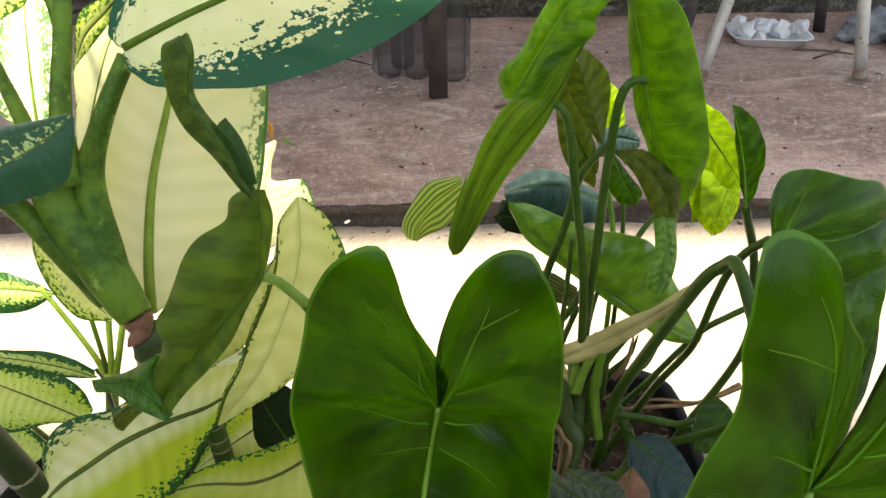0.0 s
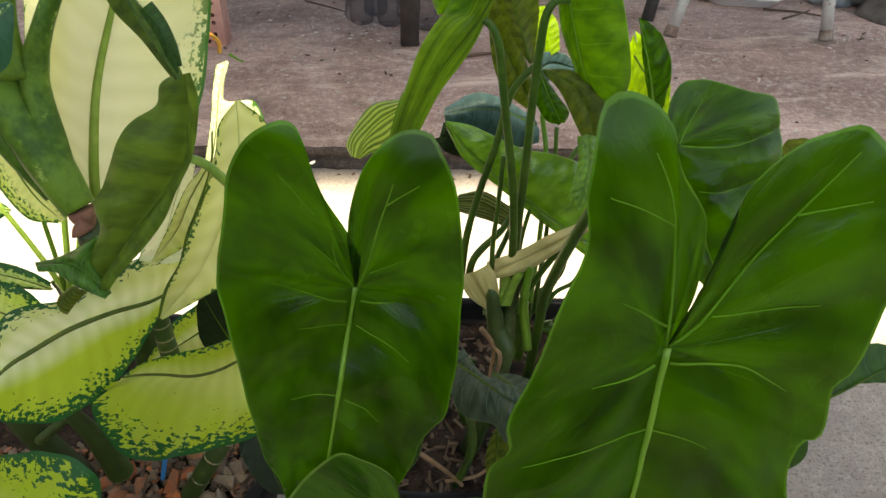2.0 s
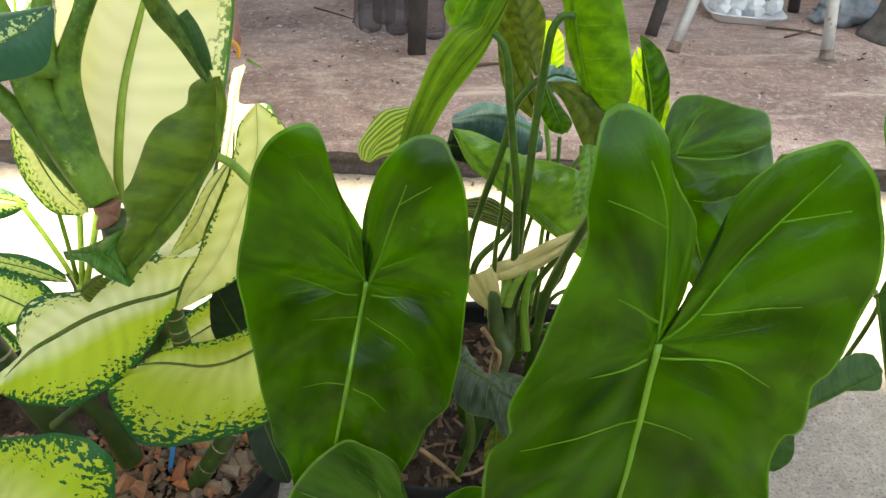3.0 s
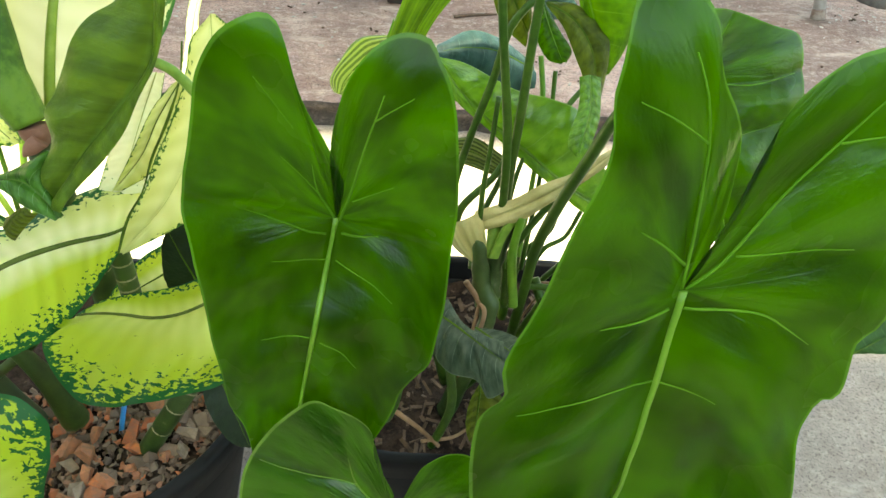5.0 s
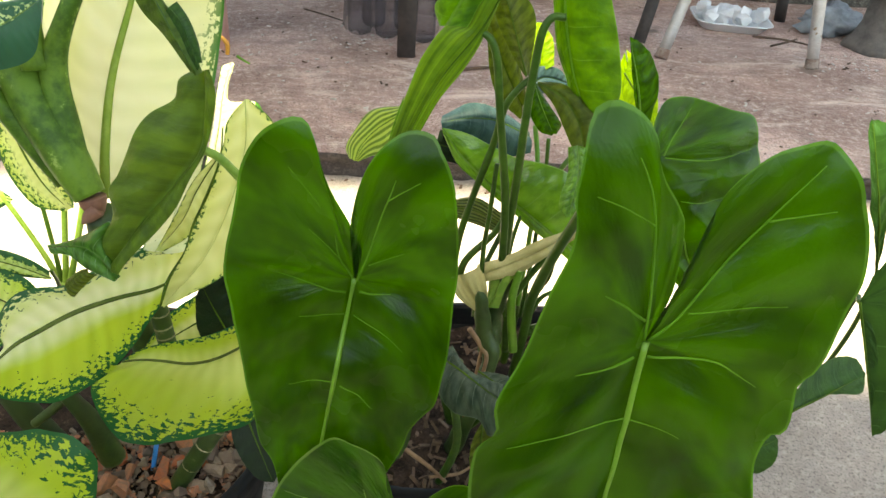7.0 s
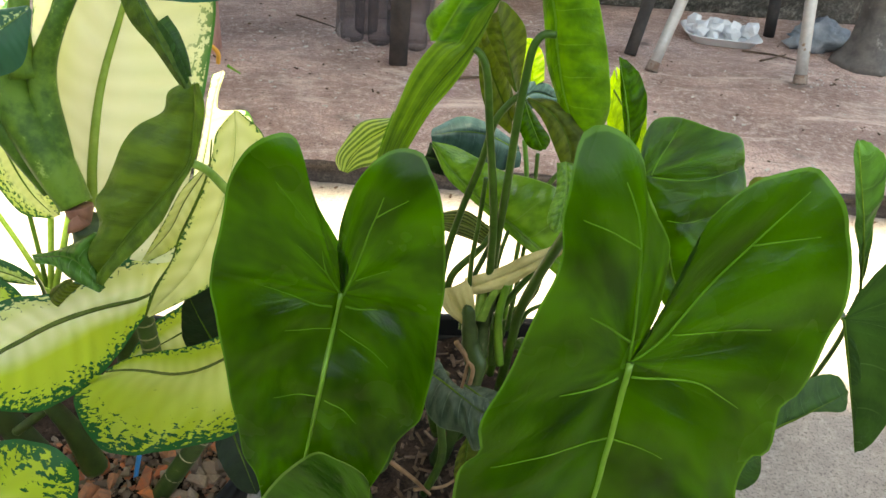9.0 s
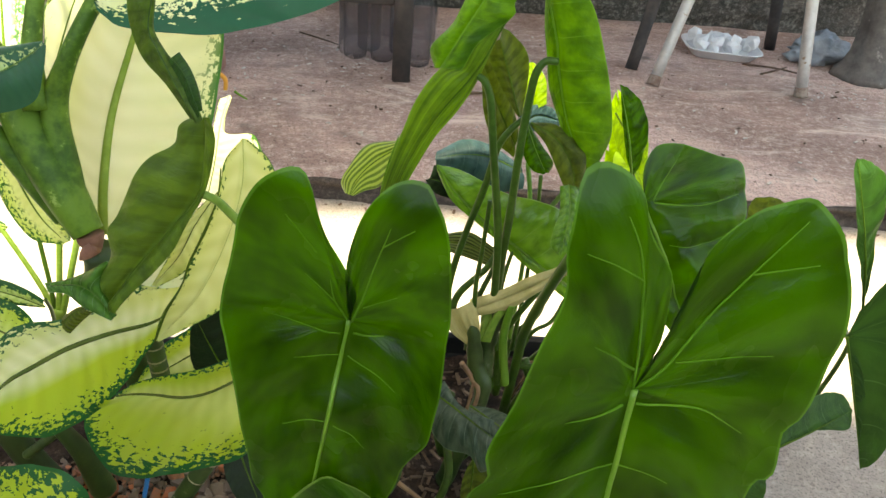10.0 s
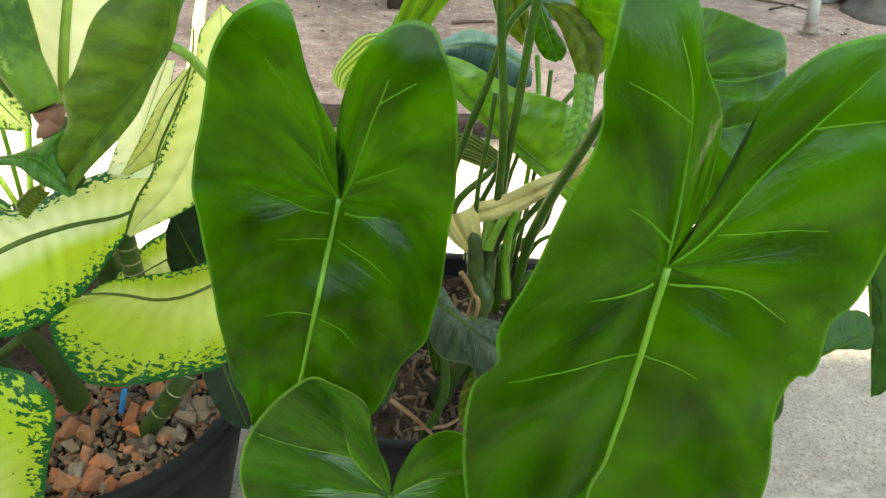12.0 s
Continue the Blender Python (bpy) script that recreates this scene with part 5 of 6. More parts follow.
blade(philodendron, [(0.434, 0.500, 0.615), (0.446, 0.500, 0.549), (0.453, 0.500, 0.451)],
      [(0.426, 0.500, 0.582), (0.444, 0.500, 0.525), (0.447, 0.500, 0.449)],
      [(0.452, 0.510, 0.587), (0.466, 0.510, 0.540), (0.467, 0.510, 0.457)],
      DARK, belly=0.15, lump=0.02, rr=0.001)
hold(philodendron)

# ---- the variegated plant ----
dieffenbachia = plant_base("dieffenbachia", (DX, DY, DZ - 0.03), "cream and green variegated plant in a black pot", "plant")
leaf(dieffenbachia, (-0.032, 0.560, 0.459), (-0.126, 0.520, 0.413), (-0.097, -0.645, 0.758),
     [(0.16, 0.33), (0.57, 0.26), (0.87, 0.17)],
     [(0.06, -0.22), (0.40, -0.23), (0.75, -0.14)],
     YELLOW)
leaf(dieffenbachia, (-0.101, 0.535, 0.804), (0.208, 0.720, 0.881), (0.193, -0.634, 0.749),
     [(-0.01, 0.04), (0.04, 0.10), (0.15, 0.19), (0.33, 0.23), (0.60, 0.22), (0.87, 0.13)],
     [(-0.01, -0.04), (0.02, -0.10), (0.11, -0.16), (0.20, -0.20), (0.32, -0.22), (0.48, -0.21), (0.68, -0.14)],
     SPOTTED, bow=0.06, cup=-0.1, wave=0.004, rr=0.0028)
leaf(dieffenbachia, (-0.270, 0.700, 0.674), (-0.279, 0.780, 0.811), (0.082, -0.858, 0.508),
     [(0.14, 0.20), (0.55, 0.35)],
     [(0.19, -0.13), (0.58, -0.20), (0.85, -0.16)],
     WHITE_FLECKED)
leaf(dieffenbachia, (-0.209, 0.620, 0.825), (-0.245, 0.600, 0.798), (0.172, -0.890, 0.422),
     [(-0.06, 0.26), (0.35, 0.25)],
     [(-0.12, -0.33), (0.46, -0.39)],
     FLECKED)
part("dry_tip", tube([(-0.052, 0.700, 0.668), (-0.051, 0.700, 0.678), (-0.055, 0.700, 0.684), (-0.062, 0.700, 0.689)], [0.0022, 0.0024, 0.0016], 36, 10), ORANGE, dieffenbachia)
part("dry_tip", tube([(-0.043, 0.700, 0.667), (-0.037, 0.700, 0.663), (-0.030, 0.700, 0.659)], [0.0016, 0.0008], 36, 10), RIB, dieffenbachia)
part("cane", tube([(-0.109, 0.475, 0.613), (-0.125, 0.505, 0.528), (-0.130, 0.545, 0.440), (-0.130, 0.550, 0.265)], [0.0125, 0.013, 0.0135], 36, 10), CANE, dieffenbachia)
cane_rings([(-0.109, 0.475, 0.613), (-0.125, 0.505, 0.528), (-0.130, 0.545, 0.440), (-0.130, 0.550, 0.265)], 0.0125, dieffenbachia)
part("cane", tube([(-0.035, 0.500, 0.368), (-0.056, 0.480, 0.340), (-0.098, 0.475, 0.266), (-0.148, 0.475, 0.165)], [0.0095, 0.0098, 0.0102, 0.011], 36, 10), CANE, dieffenbachia)
cane_rings([(-0.035, 0.500, 0.368), (-0.056, 0.480, 0.340), (-0.098, 0.475, 0.266), (-0.148, 0.475, 0.165)], 0.0096, dieffenbachia)
part("cut_cane", tube([(-0.098, 0.520, 0.506), (-0.096, 0.520, 0.461), (-0.094, 0.520, 0.420), (-0.105, 0.560, 0.270)], [0.0088, 0.009, 0.009, 0.0095], 36, 10), CANE, dieffenbachia)
cane_rings([(-0.098, 0.520, 0.506), (-0.096, 0.520, 0.461), (-0.094, 0.520, 0.420), (-0.105, 0.560, 0.270)], 0.0088, dieffenbachia)
cut_end([(-0.098, 0.520, 0.506), (-0.096, 0.520, 0.461), (-0.094, 0.520, 0.420), (-0.105, 0.560, 0.270)], 0.0088, dieffenbachia)
part("petiole", tube([(-0.175, 0.460, 0.427), (-0.163, 0.470, 0.375), (-0.157, 0.480, 0.309)], [0.007, 0.01, 0.013], 36, 10), CANE, dieffenbachia)
part("petiole", tube([(-0.137, 0.470, 0.450), (-0.182, 0.470, 0.403), (-0.224, 0.480, 0.358)], [0.0045, 0.005], 36, 10), CANE, dieffenbachia)


blade(dieffenbachia, [(-0.114, 0.500, 0.612), (-0.115, 0.520, 0.647), (-0.110, 0.548, 0.697), (-0.097, 0.577, 0.746), (-0.084, 0.601, 0.787), (-0.068, 0.620, 0.815)],
      [(-0.122, 0.510, 0.607), (-0.138, 0.528, 0.644), (-0.148, 0.545, 0.683), (-0.148, 0.560, 0.714), (-0.137, 0.576, 0.750), (-0.119, 0.590, 0.776), (-0.094, 0.607, 0.803), (-0.068, 0.620, 0.816)],
      [(-0.113, 0.510, 0.606), (-0.067, 0.537, 0.635), (-0.037, 0.561, 0.675), (-0.027, 0.584, 0.723), (-0.024, 0.601, 0.758), (-0.030, 0.616, 0.787), (-0.048, 0.629, 0.806), (-0.073, 0.640, 0.811)],
      CREAM_HALF, belly=-0.10, pleat=0.022, count=13, sweep=1.2, lump=0.012, rr=0.0036, taper=(1.25, 1.0, 0.75, 0.45), rib=RIB_CREAM)
blade(dieffenbachia, [(-0.188, 0.600, 0.681), (-0.174, 0.619, 0.728), (-0.157, 0.638, 0.774), (-0.134, 0.657, 0.813), (-0.115, 0.670, 0.839)],
      [(-0.193, 0.600, 0.681), (-0.187, 0.620, 0.733), (-0.183, 0.632, 0.766), (-0.157, 0.647, 0.796), (-0.138, 0.658, 0.818), (-0.116, 0.670, 0.839)],
      [(-0.179, 0.600, 0.681), (-0.157, 0.620, 0.727), (-0.141, 0.636, 0.764), (-0.118, 0.655, 0.804), (-0.110, 0.670, 0.839)],
      CREAM, belly=0.05, pleat=0.01, rr=0.001, lump=0.01)
blade(dieffenbachia, [(-0.129, 0.620, 0.821), (-0.142, 0.614, 0.808), (-0.157, 0.607, 0.794), (-0.168, 0.600, 0.774)],
      [(-0.122, 0.620, 0.828), (-0.143, 0.613, 0.818), (-0.159, 0.608, 0.808), (-0.166, 0.600, 0.782)],
      [(-0.128, 0.620, 0.814), (-0.141, 0.613, 0.799), (-0.154, 0.607, 0.786), (-0.168, 0.600, 0.772)],
      FLECKED, belly=0.1, lump=0.01, rr=0.0014)
blade(dieffenbachia, [(-0.108, 0.460, 0.787), (-0.125, 0.449, 0.776), (-0.145, 0.437, 0.767), (-0.171, 0.420, 0.759)],
      [(-0.112, 0.465, 0.787), (-0.135, 0.473, 0.779), (-0.167, 0.484, 0.768), (-0.219, 0.500, 0.746)],
      [(-0.105, 0.455, 0.788), (-0.108, 0.450, 0.773), (-0.116, 0.443, 0.753), (-0.142, 0.433, 0.745), (-0.177, 0.420, 0.743)],
      SPOT_DARK, belly=0.25, rr=0.0008, lump=0.02)
blade(dieffenbachia, [(-0.233, 0.600, 0.643), (-0.221, 0.586, 0.611), (-0.202, 0.572, 0.581), (-0.178, 0.560, 0.561)],
      [(-0.242, 0.600, 0.640), (-0.245, 0.591, 0.612), (-0.236, 0.580, 0.583), (-0.214, 0.569, 0.558), (-0.182, 0.560, 0.559)],
      [(-0.216, 0.600, 0.640), (-0.196, 0.587, 0.607), (-0.181, 0.576, 0.578), (-0.178, 0.570, 0.557)],
      FLECKED, belly=0.12, rr=0.0016, lump=0.012)
blade(dieffenbachia, [(0.002, 0.530, 0.694), (0.001, 0.517, 0.656), (-0.013, 0.502, 0.609), (-0.037, 0.486, 0.562), (-0.072, 0.470, 0.524)],
      [(-0.001, 0.535, 0.691), (-0.014, 0.526, 0.674), (-0.018, 0.518, 0.654), (-0.028, 0.505, 0.623), (-0.042, 0.493, 0.595), (-0.051, 0.484, 0.572), (-0.065, 0.474, 0.552), (-0.073, 0.465, 0.528)],
      [(0.004, 0.530, 0.694), (0.026, 0.523, 0.676), (0.037, 0.512, 0.634), (0.020, 0.501, 0.582), (-0.022, 0.488, 0.545), (-0.049, 0.481, 0.529), (-0.074, 0.475, 0.517)],
      CREAM_EDGE, belly=0.10, pleat=0.018, count=8, sweep=0.9, lump=0.02, rr=0.0003, rib=RIB_CREAM)
blade(dieffenbachia, [(-0.000, 0.462, 0.700), (-0.004, 0.462, 0.678), (-0.015, 0.462, 0.649), (-0.032, 0.462, 0.616), (-0.042, 0.462, 0.588), (-0.057, 0.462, 0.562), (-0.071, 0.462, 0.529)],
      [(-0.000, 0.463, 0.701), (-0.004, 0.463, 0.678), (-0.017, 0.463, 0.648), (-0.032, 0.463, 0.616), (-0.043, 0.463, 0.588), (-0.059, 0.463, 0.562), (-0.072, 0.463, 0.529)],
      [(0.001, 0.460, 0.702), (-0.003, 0.460, 0.679), (-0.014, 0.460, 0.649), (-0.030, 0.460, 0.617), (-0.041, 0.460, 0.590), (-0.056, 0.460, 0.563), (-0.069, 0.460, 0.531)],
      BACK, belly=0.3, rr=0.0003, lump=0.0)
blade(dieffenbachia, [(-0.015, 0.500, 0.659), (-0.037, 0.500, 0.625), (-0.054, 0.500, 0.593), (-0.080, 0.500, 0.561)],
      [(-0.023, 0.500, 0.653), (-0.041, 0.500, 0.631), (-0.061, 0.500, 0.595), (-0.082, 0.500, 0.559)],
      [(-0.012, 0.500, 0.659), (-0.033, 0.500, 0.611), (-0.049, 0.500, 0.579), (-0.073, 0.500, 0.561)],
      CREAM_EDGE, belly=0.08, rr=0.0006, lump=0.01)
blade(dieffenbachia, [(-0.105, 0.770, 0.491), (-0.092, 0.777, 0.543), (-0.082, 0.785, 0.593), (-0.070, 0.790, 0.626)],
      [(-0.114, 0.770, 0.491), (-0.098, 0.779, 0.550), (-0.090, 0.786, 0.593), (-0.083, 0.790, 0.620)],
      [(-0.091, 0.770, 0.499), (-0.036, 0.776, 0.531), (-0.040, 0.781, 0.576), (-0.055, 0.782, 0.582), (-0.077, 0.785, 0.572), (-0.077, 0.787, 0.596), (-0.068, 0.790, 0.623)],
      CREAM, belly=0.05, rr=0.0008, lump=0.02)
blade(dieffenbachia, [(-0.065, 0.490, 0.537), (-0.081, 0.479, 0.534), (-0.108, 0.460, 0.537), (-0.135, 0.440, 0.536), (-0.156, 0.422, 0.531), (-0.172, 0.408, 0.525), (-0.192, 0.385, 0.507)],
      [(-0.053, 0.530, 0.554), (-0.090, 0.510, 0.559), (-0.124, 0.489, 0.551), (-0.150, 0.473, 0.541), (-0.170, 0.460, 0.546), (-0.184, 0.450, 0.545), (-0.194, 0.440, 0.532), (-0.195, 0.432, 0.516), (-0.186, 0.425, 0.508), (-0.210, 0.405, 0.485)],
      [(-0.064, 0.480, 0.535), (-0.083, 0.463, 0.511), (-0.097, 0.450, 0.492), (-0.118, 0.433, 0.473), (-0.148, 0.412, 0.464), (-0.161, 0.403, 0.470), (-0.177, 0.388, 0.489), (-0.186, 0.375, 0.515)],
      YELLOW, belly=0.16, pleat=0.02, count=11, sweep=0.8, lump=0.015, rr=0.0023, taper=(0.8, 1.0, 1.0, 0.5), rib=RIB_OLIVE)
blade(dieffenbachia, [(-0.104, 0.440, 0.484), (-0.092, 0.446, 0.481), (-0.076, 0.454, 0.473), (-0.055, 0.463, 0.462), (-0.032, 0.474, 0.460), (-0.002, 0.487, 0.472), (0.024, 0.500, 0.489)],
      [(-0.111, 0.455, 0.472), (-0.094, 0.467, 0.476), (-0.073, 0.480, 0.473), (-0.046, 0.496, 0.468), (-0.017, 0.513, 0.471), (0.013, 0.530, 0.474)],
      [(-0.110, 0.430, 0.490), (-0.130, 0.431, 0.465), (-0.133, 0.432, 0.439), (-0.127, 0.433, 0.406), (-0.111, 0.433, 0.386), (-0.077, 0.435, 0.387), (-0.033, 0.436, 0.400), (0.005, 0.438, 0.419), (0.042, 0.440, 0.489)],
      YELLOW_GREEN, belly=0.14, pleat=0.025, count=9, sweep=-1.6, lump=0.012, rr=0.0014, taper=(0.6, 1.0, 1.0, 0.9), rib=RIB_OLIVE)
blade(dieffenbachia, [(-0.133, 0.560, 0.388), (-0.115, 0.565, 0.392), (-0.089, 0.573, 0.398), (-0.067, 0.580, 0.412)],
      [(-0.140, 0.570, 0.397), (-0.115, 0.582, 0.419), (-0.091, 0.592, 0.430), (-0.072, 0.600, 0.427)],
      [(-0.137, 0.550, 0.383), (-0.111, 0.553, 0.380), (-0.081, 0.557, 0.389), (-0.059, 0.560, 0.414)],
      YELLOW_GREEN, belly=0.1, rr=0.0018, rib=RIB_OLIVE)
part("petiole", tube([(-0.100, 0.535, 0.799), (-0.114, 0.525, 0.774), (-0.125, 0.517, 0.751), (-0.133, 0.509, 0.729), (-0.134, 0.502, 0.707), (-0.128, 0.492, 0.676), (-0.119, 0.480, 0.640)], [0.0062, 0.0066, 0.0075, 0.0095, 0.0105, 0.0105, 0.008], 36, 12), CROWN, dieffenbachia)
part("petiole", tube([(-0.137, 0.600, 0.927), (-0.139, 0.568, 0.864), (-0.142, 0.543, 0.813), (-0.146, 0.529, 0.783), (-0.148, 0.515, 0.752), (-0.144, 0.500, 0.721)], [0.0055, 0.0058, 0.006, 0.0066, 0.008, 0.0105], 36, 12), CROWN, dieffenbachia)
part("petiole", tube([(-0.213, 0.570, 0.798), (-0.198, 0.554, 0.773), (-0.184, 0.538, 0.749), (-0.169, 0.520, 0.720), (-0.148, 0.500, 0.690)], [0.0045, 0.005, 0.006, 0.008, 0.009], 36, 12), CROWN, dieffenbachia)
part("petiole", tube([(-0.211, 0.500, 0.735), (-0.193, 0.498, 0.717), (-0.176, 0.496, 0.696), (-0.156, 0.493, 0.662), (-0.139, 0.490, 0.631)], [0.007, 0.0075, 0.0085, 0.009, 0.007], 36, 12), CROWN, dieffenbachia)
part("petiole", tube([(-0.176, 0.600, 0.872), (-0.166, 0.582, 0.840), (-0.157, 0.571, 0.821), (-0.153, 0.560, 0.799)], [0.003, 0.0035, 0.004, 0.004], 36, 12), CROWN, dieffenbachia)
part("crown", tube([(-0.174, 0.520, 0.750), (-0.164, 0.511, 0.725), (-0.151, 0.500, 0.696), (-0.137, 0.490, 0.670), (-0.124, 0.481, 0.647), (-0.114, 0.475, 0.629)], [0.008, 0.0155, 0.0175, 0.0170, 0.0150, 0.0125], 36, 12), CROWN, dieffenbachia)
part("node", tube([(-0.113, 0.475, 0.628), (-0.112, 0.474, 0.622), (-0.110, 0.473, 0.614)], [0.0108, 0.0100, 0.0055], 36, 12), RUST, dieffenbachia)
part("dry_sheath", tube([(-0.107, 0.467, 0.622), (-0.114, 0.464, 0.616), (-0.119, 0.462, 0.611)], [0.0065, 0.005, 0.001], 36, 12), RUST, dieffenbachia)
part("cane", tube([(-0.287, 0.500, 0.503), (-0.270, 0.500, 0.447), (-0.255, 0.500, 0.393), (-0.234, 0.500, 0.326), (-0.207, 0.500, 0.270)], [0.0125, 0.013, 0.0135, 0.014, 0.014], 36, 12), CANE_DARK, dieffenbachia)
part("leaf_scar", tube([(-0.267, 0.500, 0.437), (-0.267, 0.500, 0.435), (-0.266, 0.500, 0.433)], [0.0133, 0.0136, 0.0133], 36, 12), RING, dieffenbachia)
blade(dieffenbachia, [(-0.242, 0.380, 0.384), (-0.195, 0.363, 0.380), (-0.169, 0.347, 0.351), (-0.149, 0.330, 0.313)],
      [(-0.237, 0.400, 0.430), (-0.187, 0.391, 0.447), (-0.151, 0.384, 0.459), (-0.124, 0.377, 0.457), (-0.110, 0.372, 0.442), (-0.113, 0.366, 0.409), (-0.124, 0.360, 0.373), (-0.135, 0.352, 0.328), (-0.159, 0.345, 0.283)],
      [(-0.249, 0.360, 0.335), (-0.205, 0.342, 0.315), (-0.181, 0.329, 0.287), (-0.145, 0.320, 0.323)],
      YELLOW_GREEN, belly=0.14, pleat=0.02, count=9, sweep=-1.2, lump=0.012, rr=0.002, rib=RIB_OLIVE)
blade(dieffenbachia, [(-0.034, 0.505, 0.659), (-0.054, 0.505, 0.614), (-0.078, 0.505, 0.556)],
      [(-0.039, 0.505, 0.659), (-0.069, 0.505, 0.613), (-0.097, 0.505, 0.552)],
      [(-0.028, 0.505, 0.659), (-0.041, 0.505, 0.615), (-0.055, 0.505, 0.558)],
      CREAM, belly=0.08, lump=0.01, rr=0.0004, rib=RIB_CREAM)
hold(dieffenbachia)

aglaonema = plant_base("aglaonema", (-0.36, 0.85, 0.0), "small striped green and cream leaved plant behind", "plant")
blade(aglaonema, [(-0.374, 0.800, 0.420), (-0.397, 0.800, 0.425), (-0.438, 0.800, 0.429), (-0.495, 0.800, 0.423)],
      [(-0.376, 0.800, 0.425), (-0.394, 0.804, 0.435), (-0.416, 0.807, 0.443), (-0.437, 0.811, 0.447), (-0.502, 0.820, 0.435)],
      [(-0.377, 0.800, 0.416), (-0.402, 0.796, 0.402), (-0.430, 0.791, 0.398), (-0.490, 0.780, 0.407)],
      STRIPED_DARK, belly=0.12, rr=0.0012)
blade(aglaonema, [(-0.295, 0.700, 0.371), (-0.325, 0.700, 0.385), (-0.361, 0.700, 0.396), (-0.433, 0.700, 0.411)],
      [(-0.295, 0.700, 0.382), (-0.316, 0.702, 0.397), (-0.346, 0.704, 0.408), (-0.386, 0.707, 0.408), (-0.438, 0.710, 0.411)],
      [(-0.300, 0.700, 0.369), (-0.334, 0.698, 0.374), (-0.367, 0.695, 0.388), (-0.429, 0.690, 0.407)],
      STRIPED_DARK, belly=0.15, rr=0.0012)
blade(aglaonema, [(-0.309, 0.680, 0.321), (-0.339, 0.685, 0.336), (-0.376, 0.690, 0.354), (-0.443, 0.700, 0.382)],
      [(-0.300, 0.680, 0.339), (-0.308, 0.685, 0.366), (-0.328, 0.690, 0.383), (-0.369, 0.697, 0.387), (-0.445, 0.710, 0.390)],
      [(-0.316, 0.680, 0.316), (-0.356, 0.680, 0.318), (-0.400, 0.680, 0.305), (-0.461, 0.680, 0.302)],
      STRIPED, belly=0.15, rr=0.002, rib=RIB_OLIVE)
blade(aglaonema, [(-0.400, 0.700, 0.234), (-0.413, 0.705, 0.255), (-0.445, 0.712, 0.278), (-0.487, 0.720, 0.290)],
      [(-0.382, 0.700, 0.259), (-0.401, 0.705, 0.283), (-0.436, 0.713, 0.306), (-0.478, 0.720, 0.314)],
      [(-0.407, 0.700, 0.218), (-0.434, 0.705, 0.214), (-0.464, 0.711, 0.218), (-0.508, 0.720, 0.230)],
      STRIPED, belly=0.15, rr=0.001, rib=RIB_OLIVE)
part("stem", tube([(-0.388, 0.800, 0.431), (-0.365, 0.800, 0.367), (-0.349, 0.800, 0.314), (-0.342, 0.800, 0.269)], [0.0032, 0.0034, 0.004, 0.005], 36, 12), STALK_PALE, aglaonema)
part("stem", tube([(-0.338, 0.800, 0.437), (-0.339, 0.800, 0.333), (-0.341, 0.800, 0.289)], [0.0028, 0.0032, 0.0036], 36, 12), STALK, aglaonema)
part("stem", tube([(-0.302, 0.800, 0.453), (-0.327, 0.800, 0.328), (-0.341, 0.800, 0.259)], [0.004, 0.0042, 0.005], 36, 12), STALK_PALE, aglaonema)
part("stem", tube([(-0.273, 0.800, 0.452), (-0.315, 0.800, 0.328), (-0.340, 0.800, 0.258)], [0.0045, 0.0045, 0.005], 36, 12), STALK_PALE, aglaonema)
part("stem", tube([(-0.293, 0.700, 0.382), (-0.305, 0.728, 0.339), (-0.337, 0.780, 0.246)], [0.0022, 0.0025, 0.003], 36, 12), STALK, aglaonema)
part("stem", tube([(-0.420, 0.680, 0.382), (-0.421, 0.725, 0.283), (-0.419, 0.760, 0.195)], [0.0035, 0.0035, 0.0035], 36, 12), STALK_PALE, aglaonema)
part("stem", tube([(-0.335, 0.800, 0.289), (-0.360, 0.800, 0.184), (-0.398, 0.800, 0.014)], [0.0085, 0.009, 0.0095], 36, 12), STALK_PALE, aglaonema)
hold(aglaonema)

rear_plant = plant_base("rear_plant", (0.72, 0.76, 0.0), "dark green broad-leaved plant beside the pots", "plant")
leaf(rear_plant, (0.750, 0.720, 0.409), (0.656, 0.720, 0.627), (0.166, -0.984, 0.072),
     [(0.46, 0.04), (0.91, 0.03)],
     [(0.41, -0.05), (0.78, -0.13), (0.92, -0.09)],
     DARK,
     petiole=[(0.750, 0.720, 0.409), (0.760, 0.730, 0.300), (0.740, 0.750, 0.100), (0.720, 0.760, 0.000)], thick=0.0033)
leaf(rear_plant, (0.697, 0.660, 0.413), (0.772, 0.620, 0.217), (-0.283, -0.955, 0.087),
     [(-0.22, 0.14), (-0.36, 0.31), (-0.06, 0.40), (0.43, 0.31), (0.89, 0.11)],
     [(0.17, 0.05), (0.40, 0.06), (0.74, 0.01)],
     DARK,
     petiole=[(0.697, 0.660, 0.413), (0.720, 0.700, 0.380), (0.740, 0.740, 0.200), (0.720, 0.760, 0.000)], thick=0.0033)
leaf(rear_plant, (0.541, 0.500, 0.376), (0.628, 0.520, 0.424), (-0.108, -0.831, 0.545),
     [(0.03, 0.06), (0.52, 0.28), (0.81, 0.30), (0.98, 0.19)],
     [(0.17, 0.02), (0.40, 0.05), (0.67, -0.06), (0.87, -0.15)],
     DARK)
leaf(rear_plant, (0.473, 0.440, 0.383), (0.505, 0.440, 0.410), (-0.320, -0.867, 0.381),
     [(0.37, 0.16), (0.90, 0.21)],
     [(0.13, -0.55), (0.67, -0.46)],
     DARK)

hold(rear_plant)

